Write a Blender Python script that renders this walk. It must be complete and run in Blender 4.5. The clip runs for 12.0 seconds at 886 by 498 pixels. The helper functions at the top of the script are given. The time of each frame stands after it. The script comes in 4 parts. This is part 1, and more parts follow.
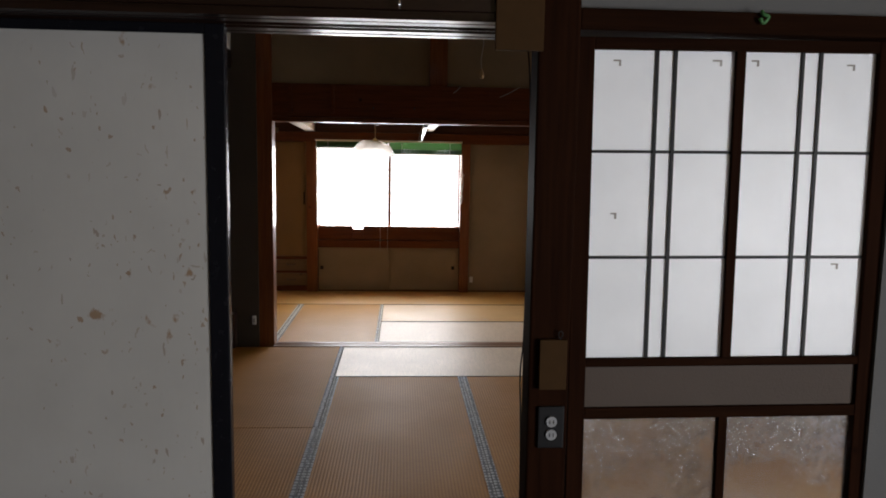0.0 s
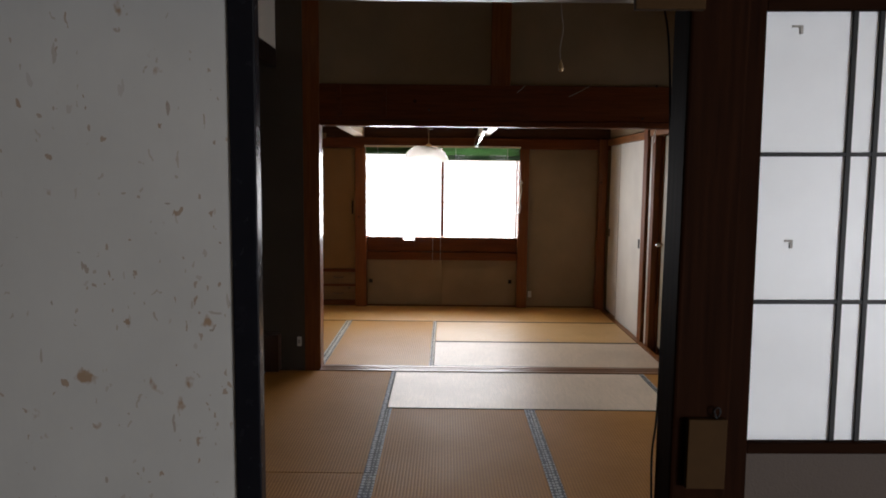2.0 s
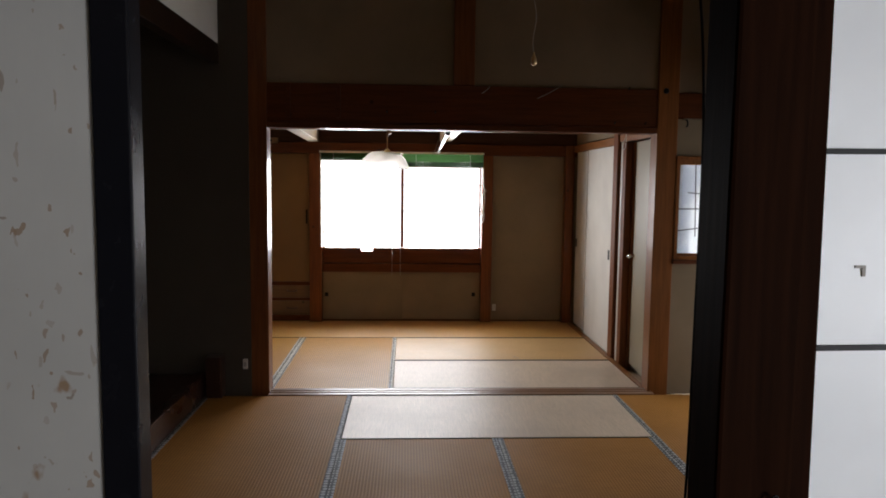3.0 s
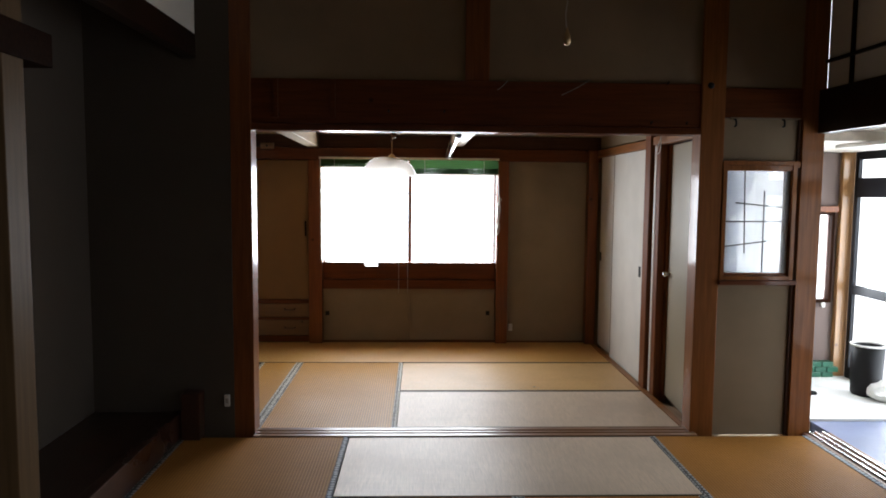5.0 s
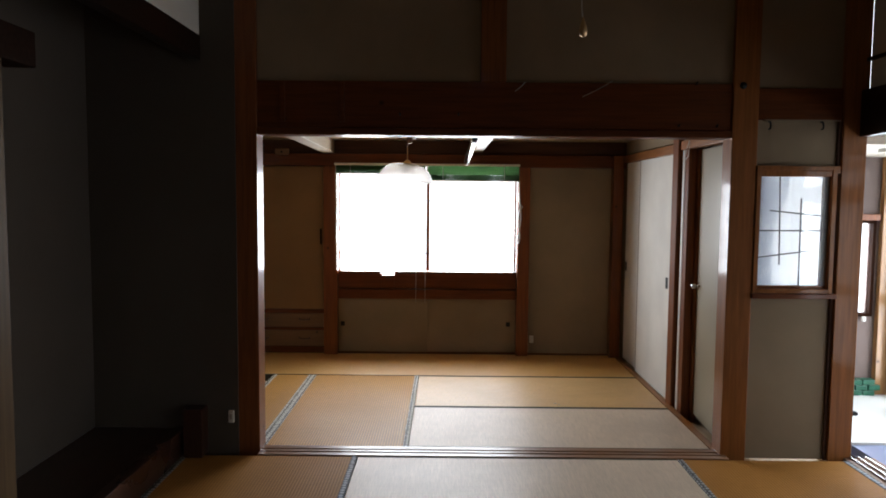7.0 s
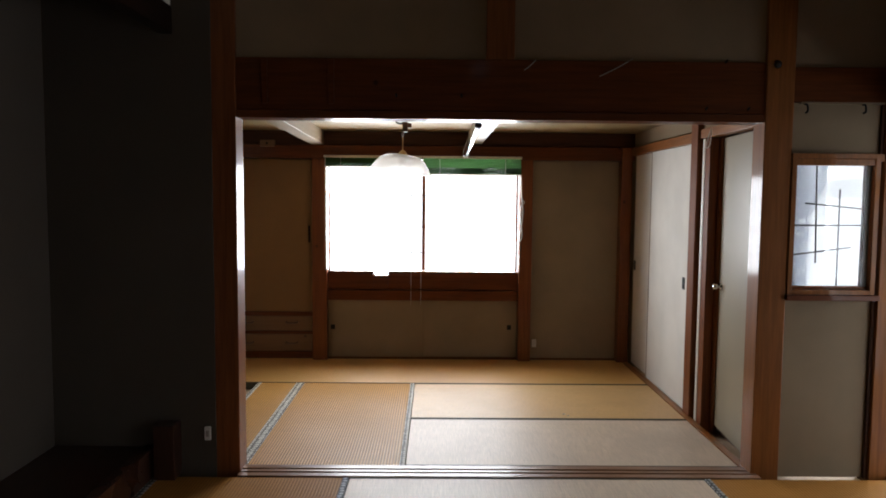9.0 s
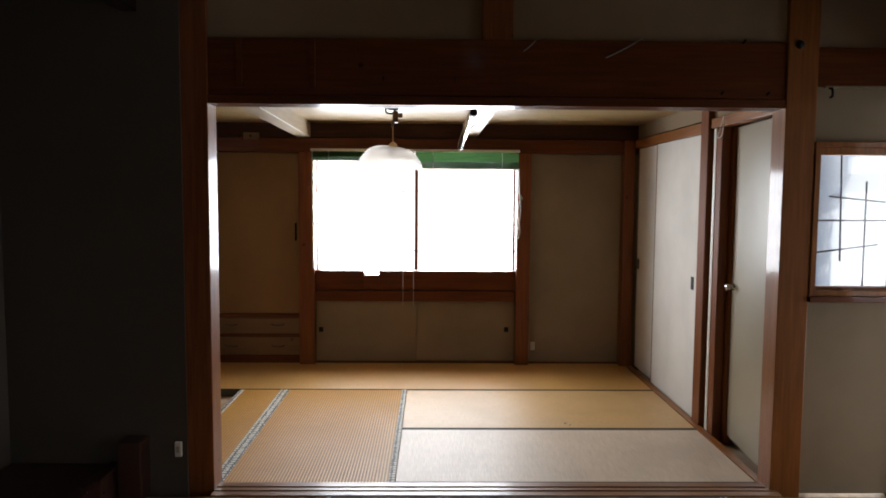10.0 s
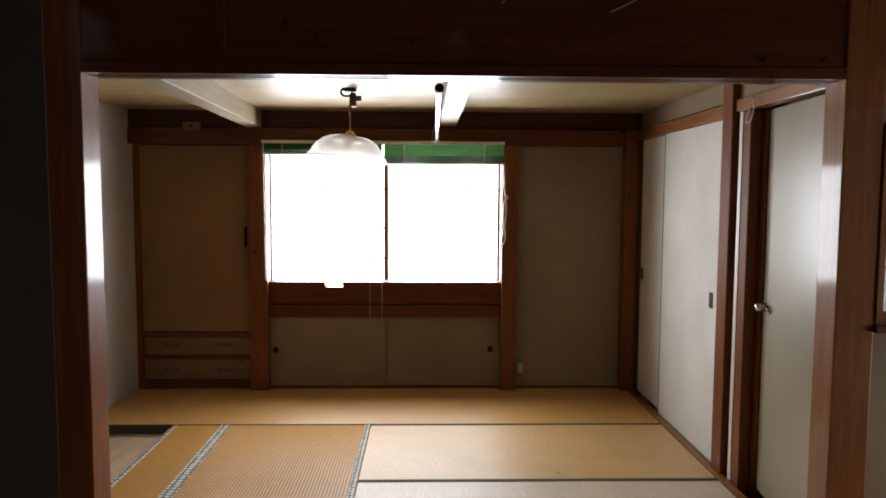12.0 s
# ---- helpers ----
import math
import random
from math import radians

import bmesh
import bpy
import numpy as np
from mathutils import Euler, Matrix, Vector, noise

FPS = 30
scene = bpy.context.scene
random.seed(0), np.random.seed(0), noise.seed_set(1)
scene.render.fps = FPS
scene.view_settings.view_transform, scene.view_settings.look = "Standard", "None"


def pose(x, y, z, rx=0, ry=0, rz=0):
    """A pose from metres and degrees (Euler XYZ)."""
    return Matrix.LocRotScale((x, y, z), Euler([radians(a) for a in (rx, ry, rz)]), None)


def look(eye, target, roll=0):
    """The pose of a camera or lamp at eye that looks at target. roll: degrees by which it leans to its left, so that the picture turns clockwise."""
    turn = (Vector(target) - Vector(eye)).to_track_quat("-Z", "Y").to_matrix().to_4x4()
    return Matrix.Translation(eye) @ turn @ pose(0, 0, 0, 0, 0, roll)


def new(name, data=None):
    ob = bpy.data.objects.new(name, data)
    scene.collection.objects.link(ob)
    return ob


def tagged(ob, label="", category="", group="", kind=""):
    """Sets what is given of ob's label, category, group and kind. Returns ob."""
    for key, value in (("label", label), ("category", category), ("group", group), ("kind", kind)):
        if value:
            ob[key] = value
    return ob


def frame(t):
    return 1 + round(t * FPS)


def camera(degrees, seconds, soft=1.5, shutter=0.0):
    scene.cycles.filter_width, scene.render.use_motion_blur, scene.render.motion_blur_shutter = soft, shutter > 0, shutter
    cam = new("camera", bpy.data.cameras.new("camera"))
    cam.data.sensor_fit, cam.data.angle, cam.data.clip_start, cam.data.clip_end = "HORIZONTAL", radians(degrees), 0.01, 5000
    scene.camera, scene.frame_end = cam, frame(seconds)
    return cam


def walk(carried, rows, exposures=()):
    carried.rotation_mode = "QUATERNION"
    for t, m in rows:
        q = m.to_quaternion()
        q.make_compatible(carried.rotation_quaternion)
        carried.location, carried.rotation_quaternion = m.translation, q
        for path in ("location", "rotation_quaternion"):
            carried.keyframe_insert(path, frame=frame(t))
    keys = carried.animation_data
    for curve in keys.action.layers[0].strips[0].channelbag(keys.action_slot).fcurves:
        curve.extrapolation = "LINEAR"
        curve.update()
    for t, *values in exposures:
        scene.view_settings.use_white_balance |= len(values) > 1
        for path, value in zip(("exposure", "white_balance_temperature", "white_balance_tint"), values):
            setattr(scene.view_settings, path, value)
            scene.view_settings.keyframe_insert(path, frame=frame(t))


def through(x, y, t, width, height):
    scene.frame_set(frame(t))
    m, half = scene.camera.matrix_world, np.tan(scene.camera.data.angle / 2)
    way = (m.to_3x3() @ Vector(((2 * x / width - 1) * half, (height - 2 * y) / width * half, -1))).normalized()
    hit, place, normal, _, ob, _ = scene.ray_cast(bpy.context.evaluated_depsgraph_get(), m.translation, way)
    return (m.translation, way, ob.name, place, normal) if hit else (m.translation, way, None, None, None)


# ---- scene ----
cam = camera(63.7, 12.0, soft=1.8)
PATH = [
    (0, (0.127, 0.151, 1.419), (0.247, 2.134, 1.194), 0.9),
    (0.5, (0.063, 0.184, 1.415), (0.181, 2.168, 1.194), 1.0),
    (0.8, (0.043, 0.229, 1.408), (0.153, 2.213, 1.192), 0.9),
    (1, (0.028, 0.291, 1.408), (0.142, 2.276, 1.191), 0.8),
    (1.5, (0.037, 0.483, 1.421), (0.078, 2.471, 1.206), 0.5),
    (2, (0.038, 0.673, 1.427), (0.031, 2.662, 1.217), 0.6),
    (2.5, (0.033, 0.877, 1.426), (0.071, 2.867, 1.231), 0.7),
    (3, (0.043, 1.056, 1.419), (0.146, 3.045, 1.233), 0.7),
    (3.2, (0.053, 1.13, 1.424), (0.154, 3.118, 1.242), 0.8),
    (5, (0.088, 1.676, 1.436), (0.155, 3.668, 1.268), 0.5),
    (5.5, (0.115, 1.755, 1.448), (0.17, 3.748, 1.285), 0.6),
    (6, (0.147, 1.822, 1.446), (0.171, 3.816, 1.287), 0.5),
    (6.5, (0.161, 1.853, 1.436), (0.167, 3.847, 1.284), 0.5),
    (7, (0.163, 1.882, 1.436), (0.156, 3.876, 1.287), 0.5),
    (9, (0.11, 2.281, 1.391), (0.129, 4.276, 1.242), 0.5),
    (9.5, (0.109, 2.401, 1.369), (0.142, 4.395, 1.219), 0.5),
    (10, (0.129, 2.577, 1.367), (0.16, 4.571, 1.214), 0.4),
    (10.5, (0.163, 2.718, 1.368), (0.195, 4.712, 1.215), 0.4),
    (11, (0.178, 2.9, 1.374), (0.216, 4.894, 1.219), 0.4),
    (11.5, (0.205, 3.104, 1.369), (0.255, 5.097, 1.214), 0.3),
    (12, (0.277, 3.35, 1.366), (0.327, 5.343, 1.211), 0.3),
]
EXPOSURE = [(0, 0.04, 6620, 13), (2.0, 0.04, 6520, 13), (3.2, 0.06, 6420, 12), (5.0, 0.06, 6200, 10), (7.0, 0.05, 6150, 10), (9.0, 0.15, 6220, 10), (10.5, 0.26, 6250, 10), (12.0, 0.19, 6320, 10)]
walk(cam, [(t, look(eye, target, roll)) for t, eye, target, roll in PATH], EXPOSURE)

# ---- world and light ----
world = bpy.data.worlds.new("sky")
scene.world = world
world.use_nodes = True
wn = world.node_tree
sky = wn.nodes.new("ShaderNodeTexSky")
sky.sky_type, sky.sun_disc = "NISHITA", False
sky.sun_elevation, sky.sun_rotation = radians(40), radians(120)
wn.links.new(sky.outputs["Color"], wn.nodes["Background"].inputs["Color"])
wn.nodes["Background"].inputs["Strength"].default_value = 0.1


def window_light(name, x, y, z, w, h, target, power, colour):
    """Sky light in a window's opening; also used for the added front-room lamp."""
    data = bpy.data.lights.new(name, "AREA")
    data.shape, data.size, data.size_y = "RECTANGLE", w, h
    data.energy, data.color = power, colour
    ob = new(name, data)
    ob.matrix_world = look((x, y, z), target)
    return ob


window_light("sky_light_far_window", 0.0, 8.56, 1.20, 1.60, 1.02, (0.0, 0.0, 1.20), 84, (0.96, 0.98, 1.0))
window_light("sky_light_veranda", 3.47, 6.25, 0.90, 1.3, 1.6, (0.0, 6.25, 0.90), 46, (0.90, 0.95, 1.0))
window_light("sky_light_veranda_near", 3.47, 2.80, 0.90, 1.0, 1.6, (0.0, 2.80, 0.90), 27, (0.90, 0.95, 1.0))
window_light("sky_light_veranda_end", 2.98, 7.20, 0.94, 0.60, 0.66, (2.98, 0.0, 0.94), 24, (0.90, 0.95, 1.0))
# added lamp out of view, brightens the partition's paper and panes
window_light("fill_light_front_room", 2.92, -0.85, 0.98, 1.7, 1.1, (0.0, -0.85, 1.02), 136, (0.92, 0.955, 1.0))


# ---- materials ----
def backdrop_glow(name, colour, strength):
    """Plain overcast daylight beyond the windows."""
    m = bpy.data.materials.new(name)
    m.use_nodes = True
    t = m.node_tree
    t.nodes.remove(t.nodes["Principled BSDF"])
    e = t.nodes.new("ShaderNodeEmission")
    e.inputs["Color"].default_value, e.inputs["Strength"].default_value = (*colour, 1), strength
    t.links.new(e.outputs[0], t.nodes["Material Output"].inputs["Surface"])
    return m


def nodes_of(name):
    m = bpy.data.materials.new(name)
    m.use_nodes = True
    t = m.node_tree
    return m, t, t.nodes["Principled BSDF"]


def add(t, kind, **values):
    n = t.nodes.new(kind)
    for key, value in values.items():
        n.inputs[key].default_value = value
    return n


def coords(t, scale=(1, 1, 1)):
    tc = t.nodes.new("ShaderNodeTexCoord")
    mp = t.nodes.new("ShaderNodeMapping")
    mp.inputs["Scale"].default_value = scale
    t.links.new(tc.outputs["Object"], mp.inputs["Vector"])
    rnd = t.nodes.new("ShaderNodeObjectInfo")
    off = t.nodes.new("ShaderNodeVectorMath")
    off.operation = "SCALE"
    off.inputs[0].default_value = (7.3, 3.1, 5.7)
    t.links.new(rnd.outputs["Random"], off.inputs["Scale"])
    t.links.new(off.outputs["Vector"], mp.inputs["Location"])
    return mp.outputs["Vector"]


def noise_tex(t, vec, scale, detail=4.0, rough=0.55):
    n = add(t, "ShaderNodeTexNoise", Scale=scale, Detail=detail, Roughness=rough)
    t.links.new(vec, n.inputs["Vector"])
    return n.outputs["Fac"]


def ramp(t, fac, stops):
    r = t.nodes.new("ShaderNodeValToRGB")
    el = r.color_ramp.elements
    while len(el) < len(stops):
        el.new(0.5)
    for e, (p, c) in zip(el, stops):
        e.position, e.color = p, (*c, 1)
    t.links.new(fac, r.inputs["Fac"])
    return r.outputs["Color"]


def mix(t, fac, a, b, blend="MIX"):
    n = t.nodes.new("ShaderNodeMix")
    n.data_type, n.blend_type = "RGBA", blend
    if isinstance(fac, float):
        n.inputs[0].default_value = fac
    else:
        t.links.new(fac, n.inputs[0])
    for sock, v in ((n.inputs[6], a), (n.inputs[7], b)):
        if isinstance(v, tuple):
            sock.default_value = (*v, 1)
        else:
            t.links.new(v, sock)
    return n.outputs[2]


def bump(t, b, height, strength, distance):
    n = add(t, "ShaderNodeBump", Strength=strength, Distance=distance)
    t.links.new(height, n.inputs["Height"])
    t.links.new(n.outputs["Normal"], b.inputs["Normal"])


def math_node(t, op, a, b=None):
    n = t.nodes.new("ShaderNodeMath")
    n.operation = op
    for sock, v in zip(n.inputs, (a, b)):
        if v is None:
            continue
        if isinstance(v, (int, float)):
            sock.default_value = v
        else:
            t.links.new(v, sock)
    return n.outputs[0]


def wood(name, dark, light, rough=0.4, axis="z", fine=60.0, coat=0.0, gloss=0.5):
    """Sawn wood, its grain along one axis."""
    m, t, b = nodes_of(name)
    s = {"x": (0.05, 1, 1), "y": (1, 0.05, 1), "z": (1, 1, 0.05)}[axis]
    v = coords(t, s)
    grain = noise_tex(t, v, fine, 5.0, 0.6)
    broad = noise_tex(t, v, 9.0, 3.0)
    wear = noise_tex(t, coords(t), 2.3, 4.0)
    c = ramp(t, grain, [(0.3, dark), (0.7, light)])
    c = mix(t, math_node(t, "MULTIPLY", broad, 0.5), c, tuple(0.6 * k for k in dark))
    c = mix(t, math_node(t, "MULTIPLY", wear, 0.25), c, tuple(min(1, 1.25 * k) for k in light))
    knot = add(t, "ShaderNodeTexVoronoi", Scale=4.5)
    t.links.new(coords(t), knot.inputs["Vector"])
    c = mix(t, ramp(t, knot.outputs["Distance"], [(0.035, (0.8, 0.8, 0.8)), (0.075, (0, 0, 0))]), c, tuple(0.3 * k for k in dark))
    t.links.new(c, b.inputs["Base Color"])
    r = math_node(t, "ADD", math_node(t, "MULTIPLY", wear, 0.25), rough - 0.12)
    t.links.new(r, b.inputs["Roughness"])
    b.inputs["Coat Weight"].default_value = coat
    b.inputs["Specular IOR Level"].default_value = gloss
    b.inputs["Coat Roughness"].default_value = 0.10
    bump(t, b, grain, 0.25, 0.002)
    return m


def plaster(name, colour, spots=0.12, rough=0.9, gloss=0.12):
    m, t, b = nodes_of(name)
    v = coords(t)
    fine = noise_tex(t, v, 220.0, 3.0)
    big = noise_tex(t, v, 1.6, 5.0)
    c = ramp(t, big, [(0.3, tuple(k * (1 - 1.2 * spots) for k in colour)), (0.7, colour)])
    c = mix(t, math_node(t, "MULTIPLY", fine, 0.25), c, tuple(k * 0.7 for k in colour))
    t.links.new(c, b.inputs["Base Color"])
    b.inputs["Roughness"].default_value = rough
    b.inputs["Specular IOR Level"].default_value = gloss
    bump(t, b, fine, 0.35, 0.002)
    return m


def stained_paper(name, colour, stain, amount=0.62, rough=0.75, flecks=False):
    """Door paper with brown specks, torn flecks and a faint mottling."""
    m, t, b = nodes_of(name)
    v = coords(t)
    mott = noise_tex(t, v, 3.0, 5.0)
    fibre = noise_tex(t, coords(t, (1, 1, 0.15)), 90.0, 3.0)
    spots = noise_tex(t, coords(t, (1.0, 1.0, 0.7)), 21.0, 3.0, 0.5)
    zone = noise_tex(t, v, 2.1, 2.0)
    fac = ramp(t, math_node(t, "ADD", spots, math_node(t, "MULTIPLY", zone, 0.22)), [(amount + 0.19, (0, 0, 0)), (amount + 0.25, (1, 1, 1))])
    c = ramp(t, mott, [(0.3, tuple(k * 0.86 for k in colour)), (0.7, colour)])
    c = mix(t, math_node(t, "MULTIPLY", fibre, 0.12), c, tuple(k * 0.75 for k in colour))
    c = mix(t, math_node(t, "MULTIPLY", fac, 0.8), c, stain)
    if flecks:
        cluster = noise_tex(t, coords(t, (1.0, 1.0, 0.28)), 5.2, 3.0, 0.6)
        for scale, stretch, size in ((11.0, (1.0, 1.0, 0.6), 0.055), (23.0, (1.0, 1.0, 0.30), 0.10), (15.0, (0.40, 1.0, 1.7), 0.060), (34.0, (1.0, 1.0, 0.55), 0.13), (52.0, (1.0, 1.0, 0.7), 0.17)):
            base = coords(t, stretch)
            wob = add(t, "ShaderNodeTexNoise", Scale=38.0, Detail=3.0)
            t.links.new(base, wob.inputs["Vector"])
            shift = t.nodes.new("ShaderNodeVectorMath")
            shift.operation = "MULTIPLY_ADD"
            shift.inputs[1].default_value = (0.045, 0.0, 0.045)
            t.links.new(wob.outputs["Color"], shift.inputs[0])
            t.links.new(base, shift.inputs[2])
            cell = add(t, "ShaderNodeTexVoronoi", Scale=scale)
            t.links.new(shift.outputs[0], cell.inputs["Vector"])
            dot = math_node(t, "LESS_THAN", cell.outputs["Distance"], size)
            pick = t.nodes.new("ShaderNodeSeparateColor")
            t.links.new(cell.outputs["Color"], pick.inputs[0])
            some = math_node(t, "GREATER_THAN", math_node(t, "ADD", math_node(t, "MULTIPLY", pick.outputs[0], 0.45), cluster), 0.80)
            tint = mix(t, pick.outputs[1], stain, tuple(0.45 * q + 0.2 * k for k, q in zip(colour, stain)))
            edge = math_node(t, "MULTIPLY", math_node(t, "MULTIPLY", dot, some), math_node(t, "ADD", math_node(t, "MULTIPLY", pick.outputs[2], 0.50), 0.22))
            c = mix(t, edge, c, tint)
    t.links.new(c, b.inputs["Base Color"])
    b.inputs["Roughness"].default_value = rough
    b.inputs["Specular IOR Level"].default_value = 0.2
    bump(t, b, fibre, 0.15, 0.001)
    return m


def tatami(name, colour, axis, rough, gloss, deep=0.55, relief=0.6):
    """Woven rush: ribs 15 mm apart along one axis, with worn, paler patches."""
    m, t, b = nodes_of(name)
    tc = t.nodes.new("ShaderNodeTexCoord")
    sp = t.nodes.new("ShaderNodeSeparateXYZ")
    t.links.new(tc.outputs["Object"], sp.inputs["Vector"])
    across = sp.outputs["Y" if axis == "x" else "X"]
    rib = math_node(t, "SINE", math_node(t, "MULTIPLY", across, 2 * math.pi / 0.0155))
    rib = math_node(t, "ADD", math_node(t, "MULTIPLY", rib, 0.5), 0.5)
    rib = math_node(t, "POWER", rib, 0.6)
    v = coords(t, (0.04, 1, 1) if axis == "y" else (1, 0.04, 1))
    straw = noise_tex(t, v, 320.0, 3.0)
    worn = noise_tex(t, coords(t), 2.2, 5.0)
    dots = noise_tex(t, coords(t), 60.0, 3.0)
    c = ramp(t, straw, [(0.3, tuple(k * 0.8 for k in colour)), (0.7, tuple(k * 1.12 for k in colour))])
    c = mix(t, math_node(t, "MULTIPLY", math_node(t, "SUBTRACT", 1.0, rib), deep), c, tuple(k * 0.40 for k in colour))
    c = mix(t, ramp(t, worn, [(0.42, (0, 0, 0)), (0.75, (0.55, 0.55, 0.55))]), c, tuple(min(1, k * 0.66) for k in colour))
    c = mix(t, ramp(t, dots, [(0.66, (0, 0, 0)), (0.74, (0.5, 0.5, 0.5))]), c, tuple(k * 0.6 for k in colour))
    t.links.new(c, b.inputs["Base Color"])
    t.links.new(math_node(t, "ADD", math_node(t, "MULTIPLY", worn, 0.2), rough - 0.05), b.inputs["Roughness"])
    b.inputs["Specular IOR Level"].default_value = gloss
    h = math_node(t, "ADD", rib, math_node(t, "MULTIPLY", straw, 0.3))
    bump(t, b, h, relief, 0.0024)
    return m


def brocade(name, dark, light):
    """Woven border cloth with a small repeating figure."""
    m, t, b = nodes_of(name)
    v = coords(t)
    w = add(t, "ShaderNodeTexVoronoi", Scale=34.0, Randomness=0.2)
    w.voronoi_dimensions = "2D"
    t.links.new(v, w.inputs["Vector"])
    c = ramp(t, w.outputs["Distance"], [(0.30, light), (0.42, dark)])
    n = noise_tex(t, v, 18.0, 3.0)
    c = mix(t, math_node(t, "MULTIPLY", n, 0.35), c, tuple(0.6 * k for k in dark))
    t.links.new(c, b.inputs["Base Color"])
    b.inputs["Roughness"].default_value = 0.7
    bump(t, b, w.outputs["Distance"], 0.3, 0.001)
    return m


def plain(name, colour, rough=0.5, metal=0.0, vary=0.15, scale=25.0, gloss=0.5):
    m, t, b = nodes_of(name)
    n = noise_tex(t, coords(t), scale, 4.0)
    c = ramp(t, n, [(0.3, tuple(k * (1 - vary) for k in colour)), (0.7, colour)])
    t.links.new(c, b.inputs["Base Color"])
    t.links.new(math_node(t, "ADD", math_node(t, "MULTIPLY", n, 0.15), max(0.02, rough - 0.07)), b.inputs["Roughness"])
    b.inputs["Metallic"].default_value = metal
    b.inputs["Specular IOR Level"].default_value = gloss
    return m


def clear_glass(name):
    m, t, b = nodes_of(name)
    t.nodes.remove(b)
    tr, gl = t.nodes.new("ShaderNodeBsdfTransparent"), t.nodes.new("ShaderNodeBsdfGlossy")
    gl.inputs["Roughness"].default_value = 0.03
    mx = t.nodes.new("ShaderNodeMixShader")
    mx.inputs[0].default_value = 0.05
    t.links.new(tr.outputs[0], mx.inputs[1])
    t.links.new(gl.outputs[0], mx.inputs[2])
    t.links.new(mx.outputs[0], t.nodes["Material Output"].inputs["Surface"])
    return m


def frosted(name, colour, through=0.5, rough=0.25, figure=0.0, spread=0.55, clear=0.0, forward=0.5):
    """Ground or figured glass: a white glossy face, and light that passes through it scattered."""
    m, t, b = nodes_of(name)
    n = noise_tex(t, coords(t), 5.0, 4.0)
    c = ramp(t, n, [(0.3, tuple(0.93 * k for k in colour)), (0.7, colour)])
    b.inputs["Roughness"].default_value = rough
    t.links.new(c, b.inputs["Base Color"])
    tl = t.nodes.new("ShaderNodeBsdfTranslucent")
    t.links.new(c, tl.inputs["Color"])
    rf = add(t, "ShaderNodeBsdfRefraction", Roughness=spread, IOR=1.05)
    t.links.new(c, rf.inputs["Color"])
    inner = t.nodes.new("ShaderNodeMixShader")
    inner.inputs[0].default_value = forward
    t.links.new(tl.outputs[0], inner.inputs[1])
    t.links.new(rf.outputs[0], inner.inputs[2])
    mx = t.nodes.new("ShaderNodeMixShader")
    mx.inputs[0].default_value = through
    t.links.new(b.outputs[0], mx.inputs[1])
    t.links.new(inner.outputs[0], mx.inputs[2])
    last = mx
    if clear:
        tr = t.nodes.new("ShaderNodeBsdfTransparent")
        last = t.nodes.new("ShaderNodeMixShader")
        last.inputs[0].default_value = clear
        t.links.new(mx.outputs[0], last.inputs[1])
        t.links.new(tr.outputs[0], last.inputs[2])
    t.links.new(last.outputs[0], t.nodes["Material Output"].inputs["Surface"])
    if figure:
        w = add(t, "ShaderNodeTexVoronoi", Scale=26.0)
        t.links.new(coords(t), w.inputs["Vector"])
        bump(t, b, w.outputs["Distance"], 0.6, figure)
    return m


def figured_glass(name):
    """Patterned clear glass that blurs what lies behind."""
    m, t, b = nodes_of(name)
    b.inputs["Base Color"].default_value = (0.80, 0.80, 0.80, 1)
    b.inputs["Transmission Weight"].default_value = 0.96
    b.inputs["Roughness"].default_value = 0.20
    b.inputs["IOR"].default_value = 1.22
    v = coords(t)
    crinkle = add(t, "ShaderNodeTexNoise", Scale=34.0, Detail=6.0, Roughness=0.65, Distortion=2.5)
    t.links.new(v, crinkle.inputs["Vector"])
    patch = ramp(t, noise_tex(t, v, 4.5, 3.0), [(0.40, (0.12, 0.12, 0.12)), (0.60, (1, 1, 1))])
    bump(t, b, math_node(t, "MULTIPLY", crinkle.outputs["Fac"], patch), 1.0, 0.02)
    return m


M_POST = wood("varnished_post_wood", (0.105, 0.031, 0.0085), (0.235, 0.074, 0.020), 0.5, "z", coat=0.35, gloss=0.12)
M_POST_PALE = wood("orange_brown_post_wood", (0.145, 0.050, 0.0115), (0.31, 0.113, 0.028), 0.5, "z", coat=0.35, gloss=0.12)
M_BEAM = wood("varnished_beam_wood", (0.068, 0.0165, 0.0032), (0.15, 0.039, 0.0083), 0.5, "x", coat=0.30, gloss=0.12)
M_BROWNBOARD = wood("dull_brown_board", (0.035, 0.012, 0.005), (0.085, 0.032, 0.013), 0.6, "x", gloss=0.2)
M_BEAM_Y = wood("varnished_rail_wood", (0.15, 0.048, 0.010), (0.36, 0.14, 0.03), 0.45, "y", coat=0.4, gloss=0.2)
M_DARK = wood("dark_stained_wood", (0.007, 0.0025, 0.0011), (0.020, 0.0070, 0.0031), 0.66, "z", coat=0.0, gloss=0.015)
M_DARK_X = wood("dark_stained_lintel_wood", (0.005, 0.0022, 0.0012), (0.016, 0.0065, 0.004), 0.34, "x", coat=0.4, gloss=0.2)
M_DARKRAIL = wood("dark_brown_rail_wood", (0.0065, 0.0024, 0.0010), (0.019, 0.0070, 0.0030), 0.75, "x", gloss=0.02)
M_TOKO = wood("alcove_floor_wood", (0.024, 0.009, 0.0055), (0.06, 0.022, 0.0125), 0.3, "y", coat=0.4)
M_PALE_POST = wood("pale_polished_wood", (0.055, 0.033, 0.015), (0.10, 0.061, 0.029), 0.5, "z", gloss=0.1)
